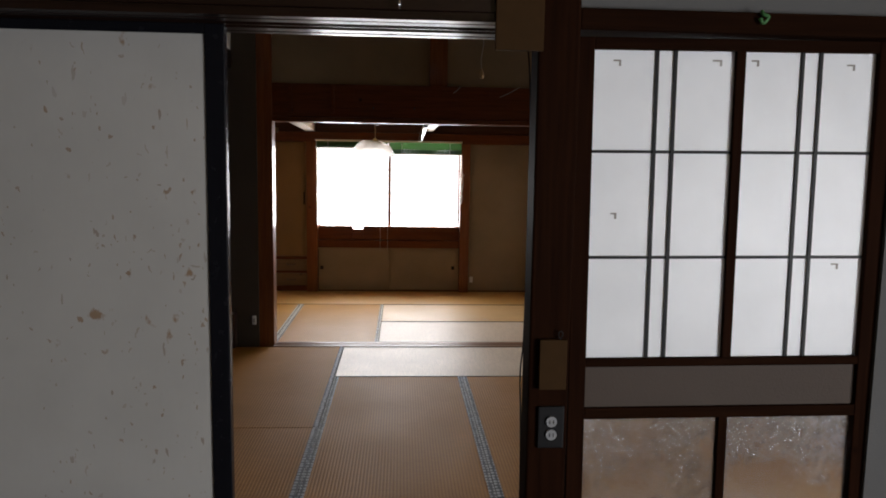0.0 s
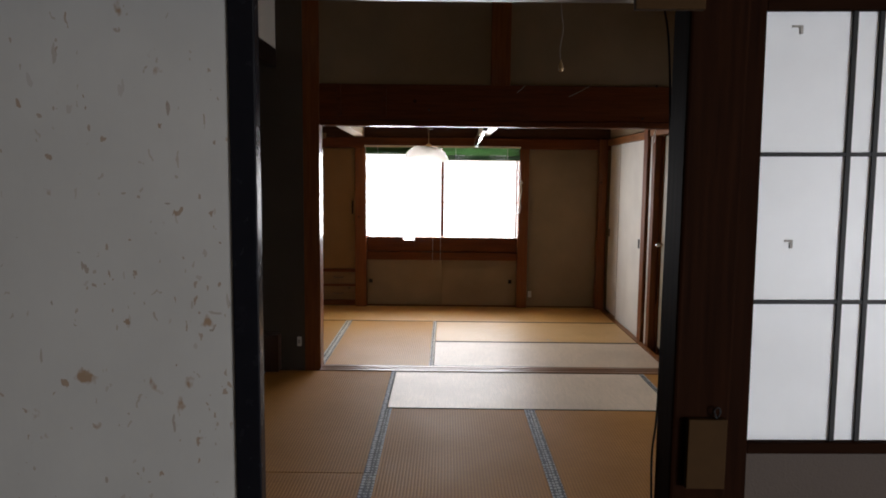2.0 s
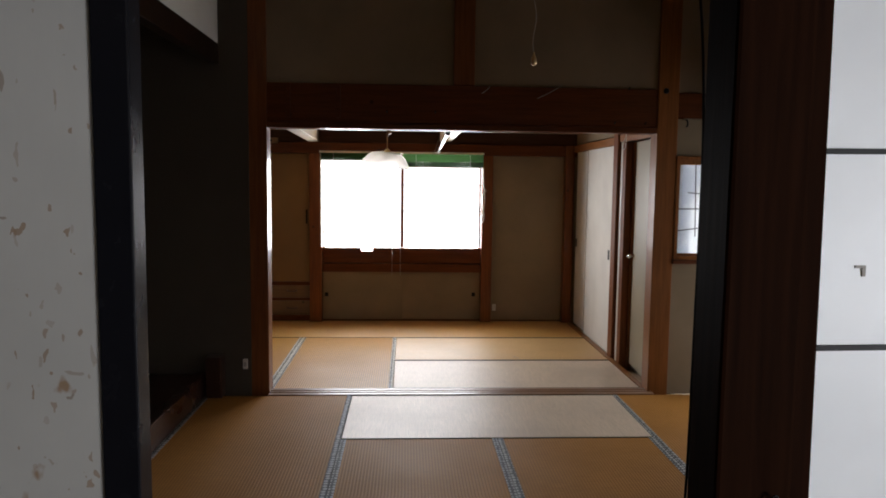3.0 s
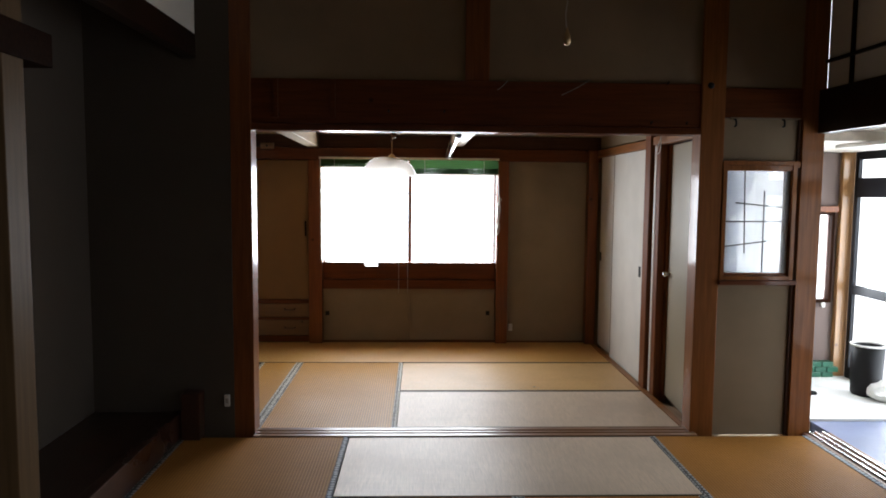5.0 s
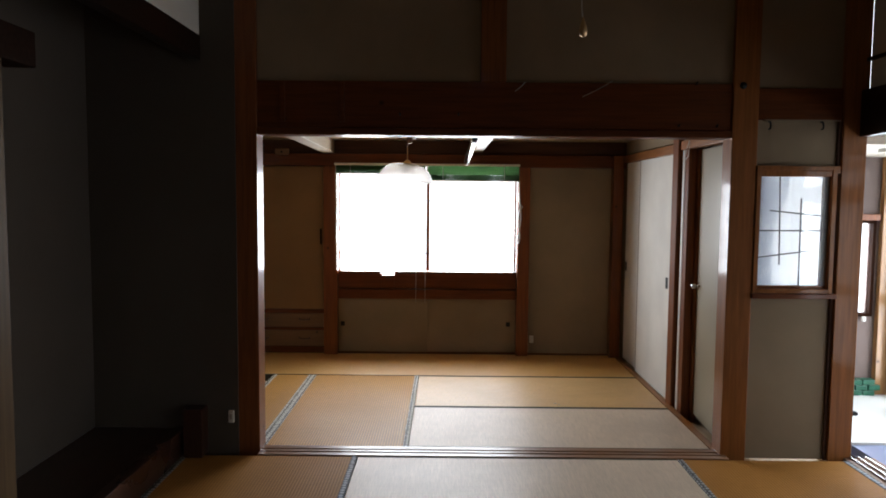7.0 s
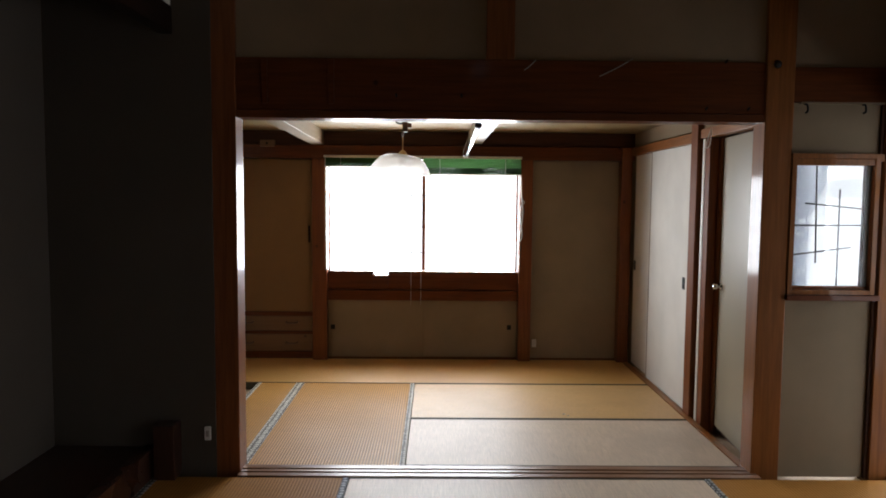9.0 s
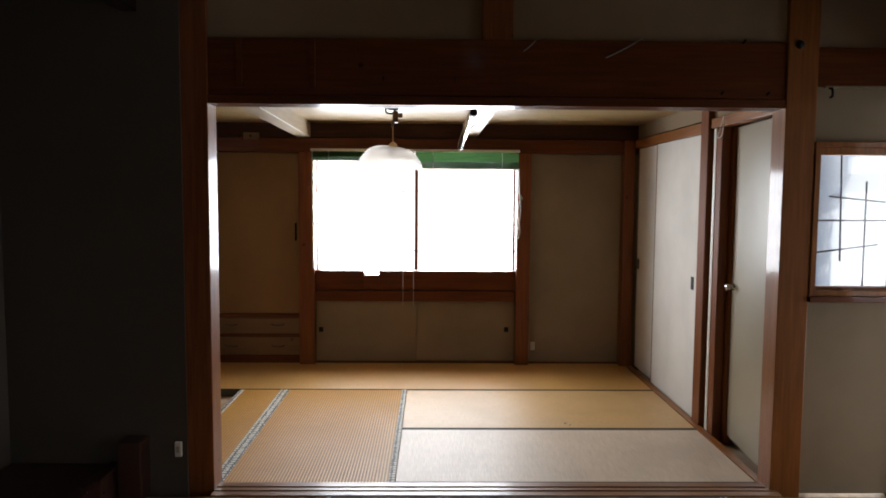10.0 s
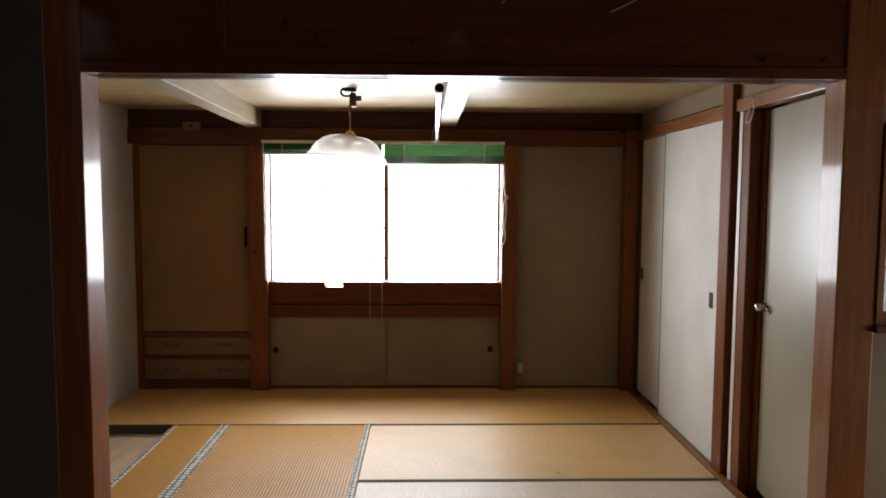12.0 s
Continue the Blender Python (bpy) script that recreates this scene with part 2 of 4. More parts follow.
M_TANPOST = wood("tan_polished_wood", (0.20, 0.095, 0.03), (0.36, 0.19, 0.07), 0.35, "z", coat=0.3)
M_SILL = wood("worn_sill_wood", (0.16, 0.075, 0.035), (0.32, 0.17, 0.095), 0.38, "x", coat=0.12, gloss=0.4)
M_DRAWER = wood("drawer_front_wood", (0.15, 0.076, 0.027), (0.22, 0.118, 0.044), 0.5, "x")
M_PLY = wood("subfloor_plywood", (0.34, 0.23, 0.14), (0.55, 0.41, 0.27), 0.7, "y", 30.0)
M_CEIL = wood("ceiling_board_wood", (0.27, 0.185, 0.078), (0.39, 0.285, 0.135), 0.42, "x", 40.0)
M_CREAM = plain("cream_painted_wood", (0.66, 0.60, 0.50), 0.4)
M_PLASTER = plaster("beige_sand_plaster", (0.29, 0.219, 0.142), 0.24)
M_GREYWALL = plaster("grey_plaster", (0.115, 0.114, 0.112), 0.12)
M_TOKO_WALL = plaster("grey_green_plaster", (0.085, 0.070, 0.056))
M_WHITEWALL = plaster("white_plaster", (0.68, 0.66, 0.60), 0.08)
M_BROWNWALL = plaster("brown_wall_panel", (0.16, 0.12, 0.105), 0.1, 0.6)
M_PANEL = plaster("grey_brown_board", (0.078, 0.060, 0.049), 0.15, 0.6)
M_PAPER = stained_paper("stained_white_paper", (0.37, 0.363, 0.343), (0.19, 0.105, 0.045), 0.62, 0.75, True)
M_AGED = stained_paper("aged_grey_paper", (0.43, 0.405, 0.36), (0.30, 0.25, 0.18), 0.60)
M_BOXBEAM = wood("pale_beam_wood", (0.26, 0.20, 0.125), (0.39, 0.305, 0.20), 0.5, "y", 40.0)
M_FUSUMA = stained_paper("plain_cream_paper", (0.68, 0.66, 0.61), (0.5, 0.42, 0.3), 0.68)
M_TAN_PAPER = stained_paper("tan_paper", (0.25, 0.138, 0.055), (0.15, 0.085, 0.035), 0.74)
M_LACQUER = plain("black_lacquer", (0.006, 0.006, 0.008), 0.25, gloss=0.15)
M_TATAMI_X = tatami("tatami_rush_lengthwise", (0.62, 0.335, 0.09), "x", 0.30, 0.95)
M_TATAMI_Y = tatami("tatami_rush_crosswise", (0.57, 0.282, 0.054), "y", 0.43, 0.24, 0.85, 0.75)
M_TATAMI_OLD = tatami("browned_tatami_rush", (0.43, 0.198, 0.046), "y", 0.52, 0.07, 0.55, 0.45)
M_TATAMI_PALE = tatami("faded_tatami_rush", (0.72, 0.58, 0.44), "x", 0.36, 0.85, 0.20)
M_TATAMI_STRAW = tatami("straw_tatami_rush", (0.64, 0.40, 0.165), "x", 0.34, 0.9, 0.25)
M_BROCADE = brocade("blue_grey_border_cloth", (0.14, 0.13, 0.115), (0.78, 0.755, 0.68))
M_BROCADE_OLD = brocade("worn_slate_border_cloth", (0.045, 0.05, 0.056), (0.44, 0.45, 0.45))
M_HERI = plain("dark_olive_border_cloth", (0.055, 0.05, 0.03), 0.8)
M_GLASS = clear_glass("window_glass")
M_FROST = frosted("frosted_glass", (0.93, 0.95, 0.97), 0.18, 0.4, 0.0, 0.6, 0.0, 0.12)
M_SCREEN = frosted("grey_reed", (0.82, 0.84, 0.88), 0.92, 0.5, 0.0, 0.5, 0.0, 0.0)
M_GREYALU = plain("grey_aluminium", (0.26, 0.265, 0.27), 0.4)
M_FROST3 = frosted("ground_glass", (0.88, 0.9, 0.92), 0.9, 0.4, 0.0, 0.6, 0.0, 0.08)
M_FIGURED = figured_glass("flower_figured_glass")
M_GREEN = frosted("green_enamel_slat", (0.095, 0.195, 0.075), 0.30, 0.6, 0.0, 0.5, 0.0, 0.0)
M_GREEN.node_tree.nodes["Principled BSDF"].inputs["Specular IOR Level"].default_value = 0.12
M_LEAF = plain("yellowed_door_paint", (0.31, 0.265, 0.18), 0.33, 0.0, 0.12, 2.5, 0.8)
M_ALU = plain("black_anodised_aluminium", (0.006, 0.0065, 0.009), 0.4, gloss=0.2)
M_STEEL = plain("polished_steel", (0.75, 0.75, 0.76), 0.22, 1.0)
M_BRASS = plain("dull_brass", (0.45, 0.30, 0.15), 0.4, 1.0)
M_BLACKPL = plain("black_plastic", (0.006, 0.006, 0.0065), 0.5, gloss=0.2)
M_WHITEPL = plain("white_plastic", (0.62, 0.61, 0.57), 0.35)
M_SHADE = frosted("opal_glass", (0.88, 0.85, 0.80), 0.40, 0.12, 0.0, 0.5, 0.58, 0.35)
M_PLUG = plain("brown_bakelite", (0.12, 0.06, 0.03), 0.35)
M_CARD = plain("brown_cardboard", (0.040, 0.021, 0.0085), 0.8, gloss=0.05)
M_CORD = plain("grey_cord", (0.35, 0.33, 0.30), 0.8)
M_BLUE = plaster("blue_floor_sheet", (0.16, 0.20, 0.36), 0.45, 0.4, 0.5)
M_WHITEFLOOR = plaster("pale_floor_sheet", (0.66, 0.66, 0.63), 0.08, 0.5, 0.5)
M_GREENBOX = plain("green_glazed_block", (0.02, 0.105, 0.06), 0.35)
M_GREENCORD = plain("green_cord", (0.03, 0.13, 0.03), 0.6)
M_BAMBOO = plain("dark_bamboo", (0.12, 0.125, 0.13), 0.6)

M_DAY = backdrop_glow("overcast_daylight", (0.97, 0.99, 1.0), 2.6)
# ---- builders ----
ORIGIN = {}


def thing(name, base, label, category, group="", kind=""):
    ob = new(name)
    ob.location = base
    ob.empty_display_size = 0.1
    ORIGIN[ob] = Vector(base)
    return tagged(ob, label, category, group, kind)


def part(name, bm, material, parent=None, label=""):
    """Links a bmesh, given in world places, as one mesh object under its thing or part."""
    base = ORIGIN.get(parent, Vector((0, 0, 0)))
    bmesh.ops.translate(bm, verts=bm.verts, vec=-base)
    bmesh.ops.recalc_face_normals(bm, faces=bm.faces)
    me = bpy.data.meshes.new(name)
    bm.to_mesh(me)
    bm.free()
    me.materials.append(material)
    ob = new(name, me)
    ORIGIN[ob] = base
    if parent:
        ob.parent = parent
    if label:
        ob["label"] = label
    return ob


def single(name, bm, material, label, category, kind="", group=""):
    """A thing or piece of the setting that is one mesh."""
    c = sum((v.co for v in bm.verts), Vector()) / len(bm.verts)
    base = Vector((c.x, c.y, min(v.co.z for v in bm.verts)))
    bmesh.ops.translate(bm, verts=bm.verts, vec=-base)
    ob = part(name, bm, material)
    ob.location = base
    ORIGIN[ob] = base
    return tagged(ob, label, category, group, kind)


def box(x0, x1, y0, y1, z0, z1, bev=0.0, bm=None):
    bm = bm or bmesh.new()
    r = bmesh.ops.create_cube(bm, size=1)
    for v in r["verts"]:
        v.co = Vector(((x0 + x1) / 2 + v.co.x * (x1 - x0), (y0 + y1) / 2 + v.co.y * (y1 - y0), (z0 + z1) / 2 + v.co.z * (z1 - z0)))
    if bev:
        edges = list({e for v in r["verts"] for e in v.link_edges})
        bmesh.ops.bevel(bm, geom=edges, offset=bev, segments=2, affect="EDGES", profile=0.5)
    return bm


def rod(a, b, r0, r1=None, seg=10, bm=None):
    """A round bar from a to b."""
    bm = bm or bmesh.new()
    a, b = Vector(a), Vector(b)
    d = b - a
    m = Matrix.Translation((a + b) / 2) @ d.to_track_quat("Z", "Y").to_matrix().to_4x4()
    bmesh.ops.create_cone(bm, cap_ends=True, segments=seg, radius1=r0, radius2=r0 if r1 is None else r1, depth=d.length, matrix=m)
    return bm


def lathe(profile, centre, seg=40, axis=(0, 0, 1)):
    """Turns a profile of (radius, height) round an axis."""
    bm = bmesh.new()
    q = Vector((0, 0, 1)).rotation_difference(Vector(axis))
    rings = []
    for r, h in profile:
        rings.append([bm.verts.new(Vector(centre) + q @ Vector((r * math.cos(2 * math.pi * i / seg), r * math.sin(2 * math.pi * i / seg), h))) for i in range(seg)])
    for lo, hi in zip(rings, rings[1:]):
        for i in range(seg):
            bm.faces.new((lo[i], lo[(i + 1) % seg], hi[(i + 1) % seg], hi[i])).smooth = True
    return bm


def cable(points, r, bm=None, seg=7):
    """A round cord swept smoothly through the points."""
    bm = bm or bmesh.new()
    p = [Vector(q) for q in points]
    line = []
    for i in range(len(p) - 1):
        a, b_, c, d = p[max(i - 1, 0)], p[i], p[i + 1], p[min(i + 2, len(p) - 1)]
        for k in range(4):
            u = k / 4
            line.append(0.5 * (2 * b_ + (c - a) * u + (2 * a - 5 * b_ + 4 * c - d) * u * u + (3 * b_ - a - 3 * c + d) * u ** 3))
    line.append(p[-1])
    rings = []
    for i, q in enumerate(line):
        way = (line[min(i + 1, len(line) - 1)] - line[max(i - 1, 0)]).normalized()
        side = way.orthogonal().normalized() if not rings else (side - way * side.dot(way)).normalized()
        up = way.cross(side)
        rings.append([bm.verts.new(q + r * (side * math.cos(2 * math.pi * j / seg) + up * math.sin(2 * math.pi * j / seg))) for j in range(seg)])
    for lo, hi in zip(rings, rings[1:]):
        for j in range(seg):
            bm.faces.new((lo[j], lo[(j + 1) % seg], hi[(j + 1) % seg], hi[j])).smooth = True
    bm.faces.new(rings[0])
    bm.faces.new(rings[-1])
    return bm


def frame_box(x0, x1, y0, y1, z0, z1, w, bm=None):
    """Four bars round an opening in a wall along x."""
    bm = bm or bmesh.new()
    box(x0, x0 + w, y0, y1, z0, z1, 0.002, bm)
    box(x1 - w, x1, y0, y1, z0, z1, 0.002, bm)
    box(x0 + w, x1 - w, y0, y1, z0, z0 + w, 0.002, bm)
    box(x0 + w, x1 - w, y0, y1, z1 - w, z1, 0.002, bm)
    return bm


def wall(name, pieces, material, label):
    bm = bmesh.new()
    for p in pieces:
        box(*p, bm=bm)
    return single(name, bm, material, label, "wall", "structure")


def post(x0, x1, y0, y1, z0, z1, material, label, name="post"):
    return single(name, box(x0, x1, y0, y1, z0, z1, 0.004), material, label, "post" if name == "post" else "beam", "structure")


# ---- floors and ceilings ----
single("floor", box(-2.0, 2.46, 2.26, 8.75, -0.12, -0.055), M_PLY, "pale plywood subfloor under the tatami mats, stained", "floor", "structure")
single("floor_front_room", box(-2.6, 3.0, -2.0, 1.98, -0.06, -0.004), M_TOKO, "dark wooden floor boards of the front room", "floor", "structure")
single("ceiling_front_room", box(-2.6, 3.0, -2.0, 1.98, 2.5, 2.56), M_CEIL, "brown board ceiling of the front room", "ceiling", "structure")
single("ceiling_middle_room", box(-2.0, 2.46, 2.1, 5.84, 2.70, 2.76), M_CEIL, "brown board ceiling of the middle room", "ceiling", "structure")
CEIL2 = 1.918
bm = bmesh.new()
for i in range(6):
    box(-1.76, 1.80, 5.93 + i * 0.41, 6.337 + i * 0.41, CEIL2, CEIL2 + 0.03, 0.0015, bm)
box(-1.90, 1.90, 5.9, 8.6, CEIL2 + 0.032, CEIL2 + 0.08, bm=bm)
single("ceiling_back_room", bm, M_CEIL, "low yellowish board ceiling with fine joints", "ceiling", "structure")

# ---- daylight beyond the windows ----
single("backdrop", box(-3.2, 3.2, 9.9, 9.95, -1.5, 4.0), M_DAY, "pale overcast daylight beyond the end window", "sky", "structure")
single("backdrop_garden", box(4.9, 4.95, 0.0, 16.0, -1.0, 4.0), M_DAY, "pale overcast daylight beyond the veranda", "sky", "structure")
single("backdrop_veranda_end", box(2.2, 4.2, 8.3, 8.35, -0.5, 3.0), M_DAY, "pale overcast daylight beyond the veranda end", "sky", "structure")

# ---- walls ----
wall("wall_back_west", [(-1.84, -1.72, 5.90, 8.62, -0.06, 2.0)], M_AGED, "aged pale papered side wall of the back room")
wall("wall_back_north", [(0.905, 1.86, 8.29, 8.42, -0.06, 2.0), (-1.76, 1.86, 8.62, 8.70, 1.75, 2.0), (-1.76, -0.90, 8.60, 8.70, -0.06, 1.75), (0.90, 1.86, 8.60, 8.70, -0.06, 1.75), (-0.9, 0.9, 8.60, 8.70, -0.06, 0.66)], M_PLASTER, "beige sand-plastered end wall with a window")
wall("wall_back_east", [(1.86, 1.92, 5.90, 8.42, -0.06, 2.0)], M_BROWNWALL, "dark closet wall behind the sliding doors")
wall("wall_back_east_head", [(1.755, 1.80, 5.90, 8.29, 1.815, 2.0)], M_PLASTER, "narrow plaster strip above the door rail")
wall("wall_middle_north", [(-0.88, 1.72, 5.80, 5.88, 2.04, 2.7), (1.84, 2.32, 5.80, 5.86, 2.02, 2.7), (1.84, 2.32, 5.80, 5.86, 1.613, 1.86), (1.84, 2.32, 5.80, 5.86, -0.02, 0.91)], M_PLASTER, "beige sand-plastered wall panels between brown timbers")
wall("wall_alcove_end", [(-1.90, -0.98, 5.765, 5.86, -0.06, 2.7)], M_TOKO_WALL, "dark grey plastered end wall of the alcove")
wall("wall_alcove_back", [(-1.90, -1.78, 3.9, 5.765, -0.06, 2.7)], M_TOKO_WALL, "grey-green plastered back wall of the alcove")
wall("wall_alcove_head", [(-1.215, -1.165, 4.20, 5.765, 2.28, 2.7)], M_WHITEWALL, "white plaster strip above the alcove beam")
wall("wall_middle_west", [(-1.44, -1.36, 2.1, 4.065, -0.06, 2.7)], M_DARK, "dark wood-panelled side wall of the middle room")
wall("wall_middle_east", [(2.40, 2.46, 2.1, 2.42, -0.06, 2.7)], M_PLASTER, "beige plastered side wall of the middle room")
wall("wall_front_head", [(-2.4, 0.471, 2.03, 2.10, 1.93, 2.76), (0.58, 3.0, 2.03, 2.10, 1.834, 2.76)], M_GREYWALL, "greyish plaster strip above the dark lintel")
# unseen wall; its opening is made up to let the front-room lamp in
wall("wall_front_east", [(2.9, 3.0, -2.0, -1.72, -0.06, 2.5), (2.9, 3.0, 0.05, 2.10, -0.06, 2.5), (2.9, 3.0, -1.72, 0.05, -0.06, 0.41), (2.9, 3.0, -1.72, 0.05, 1.55, 2.5)], M_GREYWALL, "unseen greyish plastered side wall with an opening for the added lamp")
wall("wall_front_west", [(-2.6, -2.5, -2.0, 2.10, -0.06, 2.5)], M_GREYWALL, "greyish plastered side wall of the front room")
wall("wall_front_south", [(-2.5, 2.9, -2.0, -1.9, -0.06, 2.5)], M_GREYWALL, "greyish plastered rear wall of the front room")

# ---- timbers between middle and back room ----
post(-1.00, -0.865, 5.775, 5.905, -0.05, 2.7, M_POST, "glossy reddish-brown square wooden post beside the alcove")
post(1.706, 1.845, 5.775, 5.905, -0.05, 2.7, M_POST_PALE, "glossy reddish-brown square wooden post beside the small window")
post(2.30, 2.43, 5.765, 5.885, -0.05, 2.7, M_POST_PALE, "glossy reddish-brown corner post beside the veranda opening")
single("iron_bolt", lathe([(0.001, 0.014), (0.012, 0.013), (0.017, 0.008), (0.019, 0.0)], (1.756, 5.775, 2.04), 16, (0, -1, 0)), M_BLACKPL, "dark iron bolt head on the brown post", "bolt")
post(0.344, 0.482, 5.782, 5.80, 2.05, 2.7, M_POST, "brown stud on the plaster above the beam")
beam = thing("beam", (0.43, 5.84, 1.76), "long reddish-brown lintel beam over the room opening", "beam", kind="structure")
part("beam_body", box(-0.865, 1.706, 5.785, 5.90, 1.80, 2.05, 0.004), M_BEAM, beam)
bm = box(-0.865, 1.706, 5.778, 5.808, 1.76, 1.798, 0.002)
box(-0.865, 1.706, 5.822, 5.842, 1.76, 1.798, 0.002, bm)
box(-0.865, 1.706, 5.856, 5.905, 1.76, 1.798, 0.002, bm)
box(-0.865, 1.706, 5.80, 5.86, 1.78, 1.799, 0, bm)
part("grooved_rail", bm, M_BEAM, beam, "grooved glossy door rail")
for x in (-0.740, -0.418):
    part("batten", box(x, x + 0.028, 5.772, 5.787, 1.83, 2.045, 0.002), M_BEAM, beam, "short upright batten")
for x, z in ((1.418, 1.82), (1.624, 1.82), (0.227, 1.87), (1.507, 2.045), (-0.089, 1.868)):
    part("nail_hook", rod((x, 5.79, z), (x, 5.765, z + 0.01), 0.005, seg=8), M_BLACKPL, beam)
post(1.845, 2.30, 5.782, 5.87, 1.86, 2.03, M_BEAM, "short brown beam over the small window", "beam")
sill = thing("door_sill", (0.43, 5.79, -0.05), "worn glossy wooden sliding-door sill with two grooves", "sill", kind="structure")
for y0, y1 in ((5.715, 5.757), (5.772, 5.800), (5.815, 5.862)):
    part("sill_strip", box(-0.865, 1.735, y0, y1, -0.05, 0.006, 0.002), M_SILL, sill)
part("sill_bed", box(-0.865, 1.706, 5.72, 5.86, -0.052, 0.0), M_SILL, sill)

# ---- tatami mats ----


def tatami_mat(x0, x1, y0, y1, along, border, width=0.030, faded=None):
    """One mat with its two cloth borders along the long sides."""
    mat = thing("tatami_mat", ((x0 + x1) / 2, (y0 + y1) / 2, -0.055), ("faded pale" if faded is M_TATAMI_PALE else "worn straw-coloured") + " tatami mat with " + ("patterned blue-grey" if border is M_BROCADE else "worn slate-grey" if border is M_BROCADE_OLD else "thin dark") + " cloth borders on the floor", "tatami mat", "tatami mats covering the floor")
    g = 0.0015
    part("rush_cover", box(x0 + g, x1 - g, y0 + g, y1 - g, -0.055, 0.0, 0.002), faded if faded else M_TATAMI_X if along == "x" else M_TATAMI_Y, mat)
    strips = []
    if along == "x":
        strips = [(x0 + g, x1 - g, y0 + g - 0.001, y0 + width), (x0 + g, x1 - g, y1 - width, y1 - g + 0.001)]
    else:
        strips = [(x0 + g - 0.001, x0 + width, y0 + g, y1 - g), (x1 - width, x1 - g + 0.001, y0 + g, y1 - g)]
    for a, b, c, d in strips:
        part("cloth_border", box(a, b, c, d, -0.053, 0.0025, 0.001), border, mat)
    return mat


# middle room
tatami_mat(-1.27, -0.311, 3.95, 5.712, "y", M_BROCADE_OLD, 0.030, M_TATAMI_OLD)
tatami_mat(-1.27, -0.311, 3.085, 3.948, "y", M_BROCADE_OLD, 0.030, M_TATAMI_OLD)
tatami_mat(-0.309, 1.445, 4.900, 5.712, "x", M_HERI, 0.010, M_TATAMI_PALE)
tatami_mat(1.447, 2.385, 3.95, 5.712, "y", M_BROCADE_OLD, 0.030, M_TATAMI_OLD)
tatami_mat(1.447, 2.385, 3.085, 3.948, "y", M_BROCADE_OLD, 0.030, M_TATAMI_OLD)
tatami_mat(-0.309, 0.558, 3.085, 4.898, "y", M_BROCADE_OLD, 0.030, M_TATAMI_OLD)
tatami_mat(0.560, 1.445, 3.085, 4.898, "y", M_BROCADE_OLD, 0.030, M_TATAMI_OLD)
tatami_mat(-1.27, 0.558, 2.27, 3.083, "x", M_HERI, 0.012)
tatami_mat(0.560, 2.385, 2.27, 3.083, "x", M_HERI, 0.012)
# back room
tatami_mat(-1.72, 1.690, 7.487, 8.286, "x", M_HERI, 0.010)
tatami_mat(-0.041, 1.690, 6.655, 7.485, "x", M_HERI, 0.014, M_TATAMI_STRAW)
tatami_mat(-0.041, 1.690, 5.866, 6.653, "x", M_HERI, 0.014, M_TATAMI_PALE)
tatami_mat(-0.885, -0.043, 5.866, 7.485, "y", M_BROCADE)
tatami_mat(-1.200, -0.887, 5.866, 7.485, "y", M_BROCADE)
bm = box(1.692, 1.734, 5.866, 8.275, -0.055, 0.004, 0.002)
single("trim", bm, M_BEAM_Y, "brown wooden floor edging along the sliding doors", "edging", "structure")

for x, y, a in ((0.955, 6.71, 0.4), (0.935, 6.742, 1.3)):
    bm = bmesh.new()
    bmesh.ops.create_icosphere(bm, subdivisions=2, radius=0.005)
    for v in bm.verts:
        v.co = Vector((x + v.co.x * (1 + a), y + v.co.y * 0.7, 0.006 + max(v.co.z, -0.004) * 0.8)) + 0.003 * noise.noise_vector(v.co * 90 + Vector((a, 0, 0)))
    single("scrap", bm, M_WHITEPL, "tiny pale scrap lying on the tatami", "scrap")

# ---- back room: far wall with window and low cupboard ----
post(-0.926, -0.803, 8.225, 8.34, -0.05, 1.80, M_POST, "reddish-brown post between the built-in closet and the window")
post(0.803, 0.910, 8.225, 8.34, -0.05, 1.80, M_POST, "reddish-brown post beside the window")
post(1.640, 1.730, 8.20, 8.34, -0.05, 1.80, M_POST, "reddish-brown corner post beside the sliding doors")
post(-1.72, 1.755, 8.215, 8.34, 1.690, 1.80, M_BEAM, "brown lintel rail across the end wall", "beam")
post(-1.72, 1.755, 8.235, 8.34, 1.802, CEIL2, M_BROWNBOARD, "dull dark brown board above the lintel rail", "beam")
single("baseboard", box(-1.72, 1.640, 8.2875, 8.312, -0.054, 0.014, 0.002), M_BEAM, "thin brown floor rail along the end wall", "baseboard", "structure")

win = thing("window_1", (0, 8.40, 0.66), "wide bright sliding window with brown wooden frame and frosted panes", "window", kind="structure")
part("window_sill", box(-0.801, 0.801, 8.262, 8.60, 0.565, 0.592, 0.003), M_BEAM, win)
part("apron", box(-0.801, 0.801, 8.258, 8.30, 0.506, 0.589, 0.003), M_BEAM, win)
bm = box(-0.801, -0.416, 8.272, 8.42, 0.598, 0.752, 0.004)
box(-0.294, 0.801, 8.272, 8.42, 0.598, 0.752, 0.004, bm)
box(-0.416, -0.294, 8.272, 8.42, 0.598, 0.716, 0.004, bm)
part("bottom_rail", bm, M_BEAM, win, "reddish-brown bottom rail with a notch")
part("window_frame", frame_box(-0.885, 0.88, 8.44, 8.62, 0.60, 1.78, 0.045), M_POST, win)
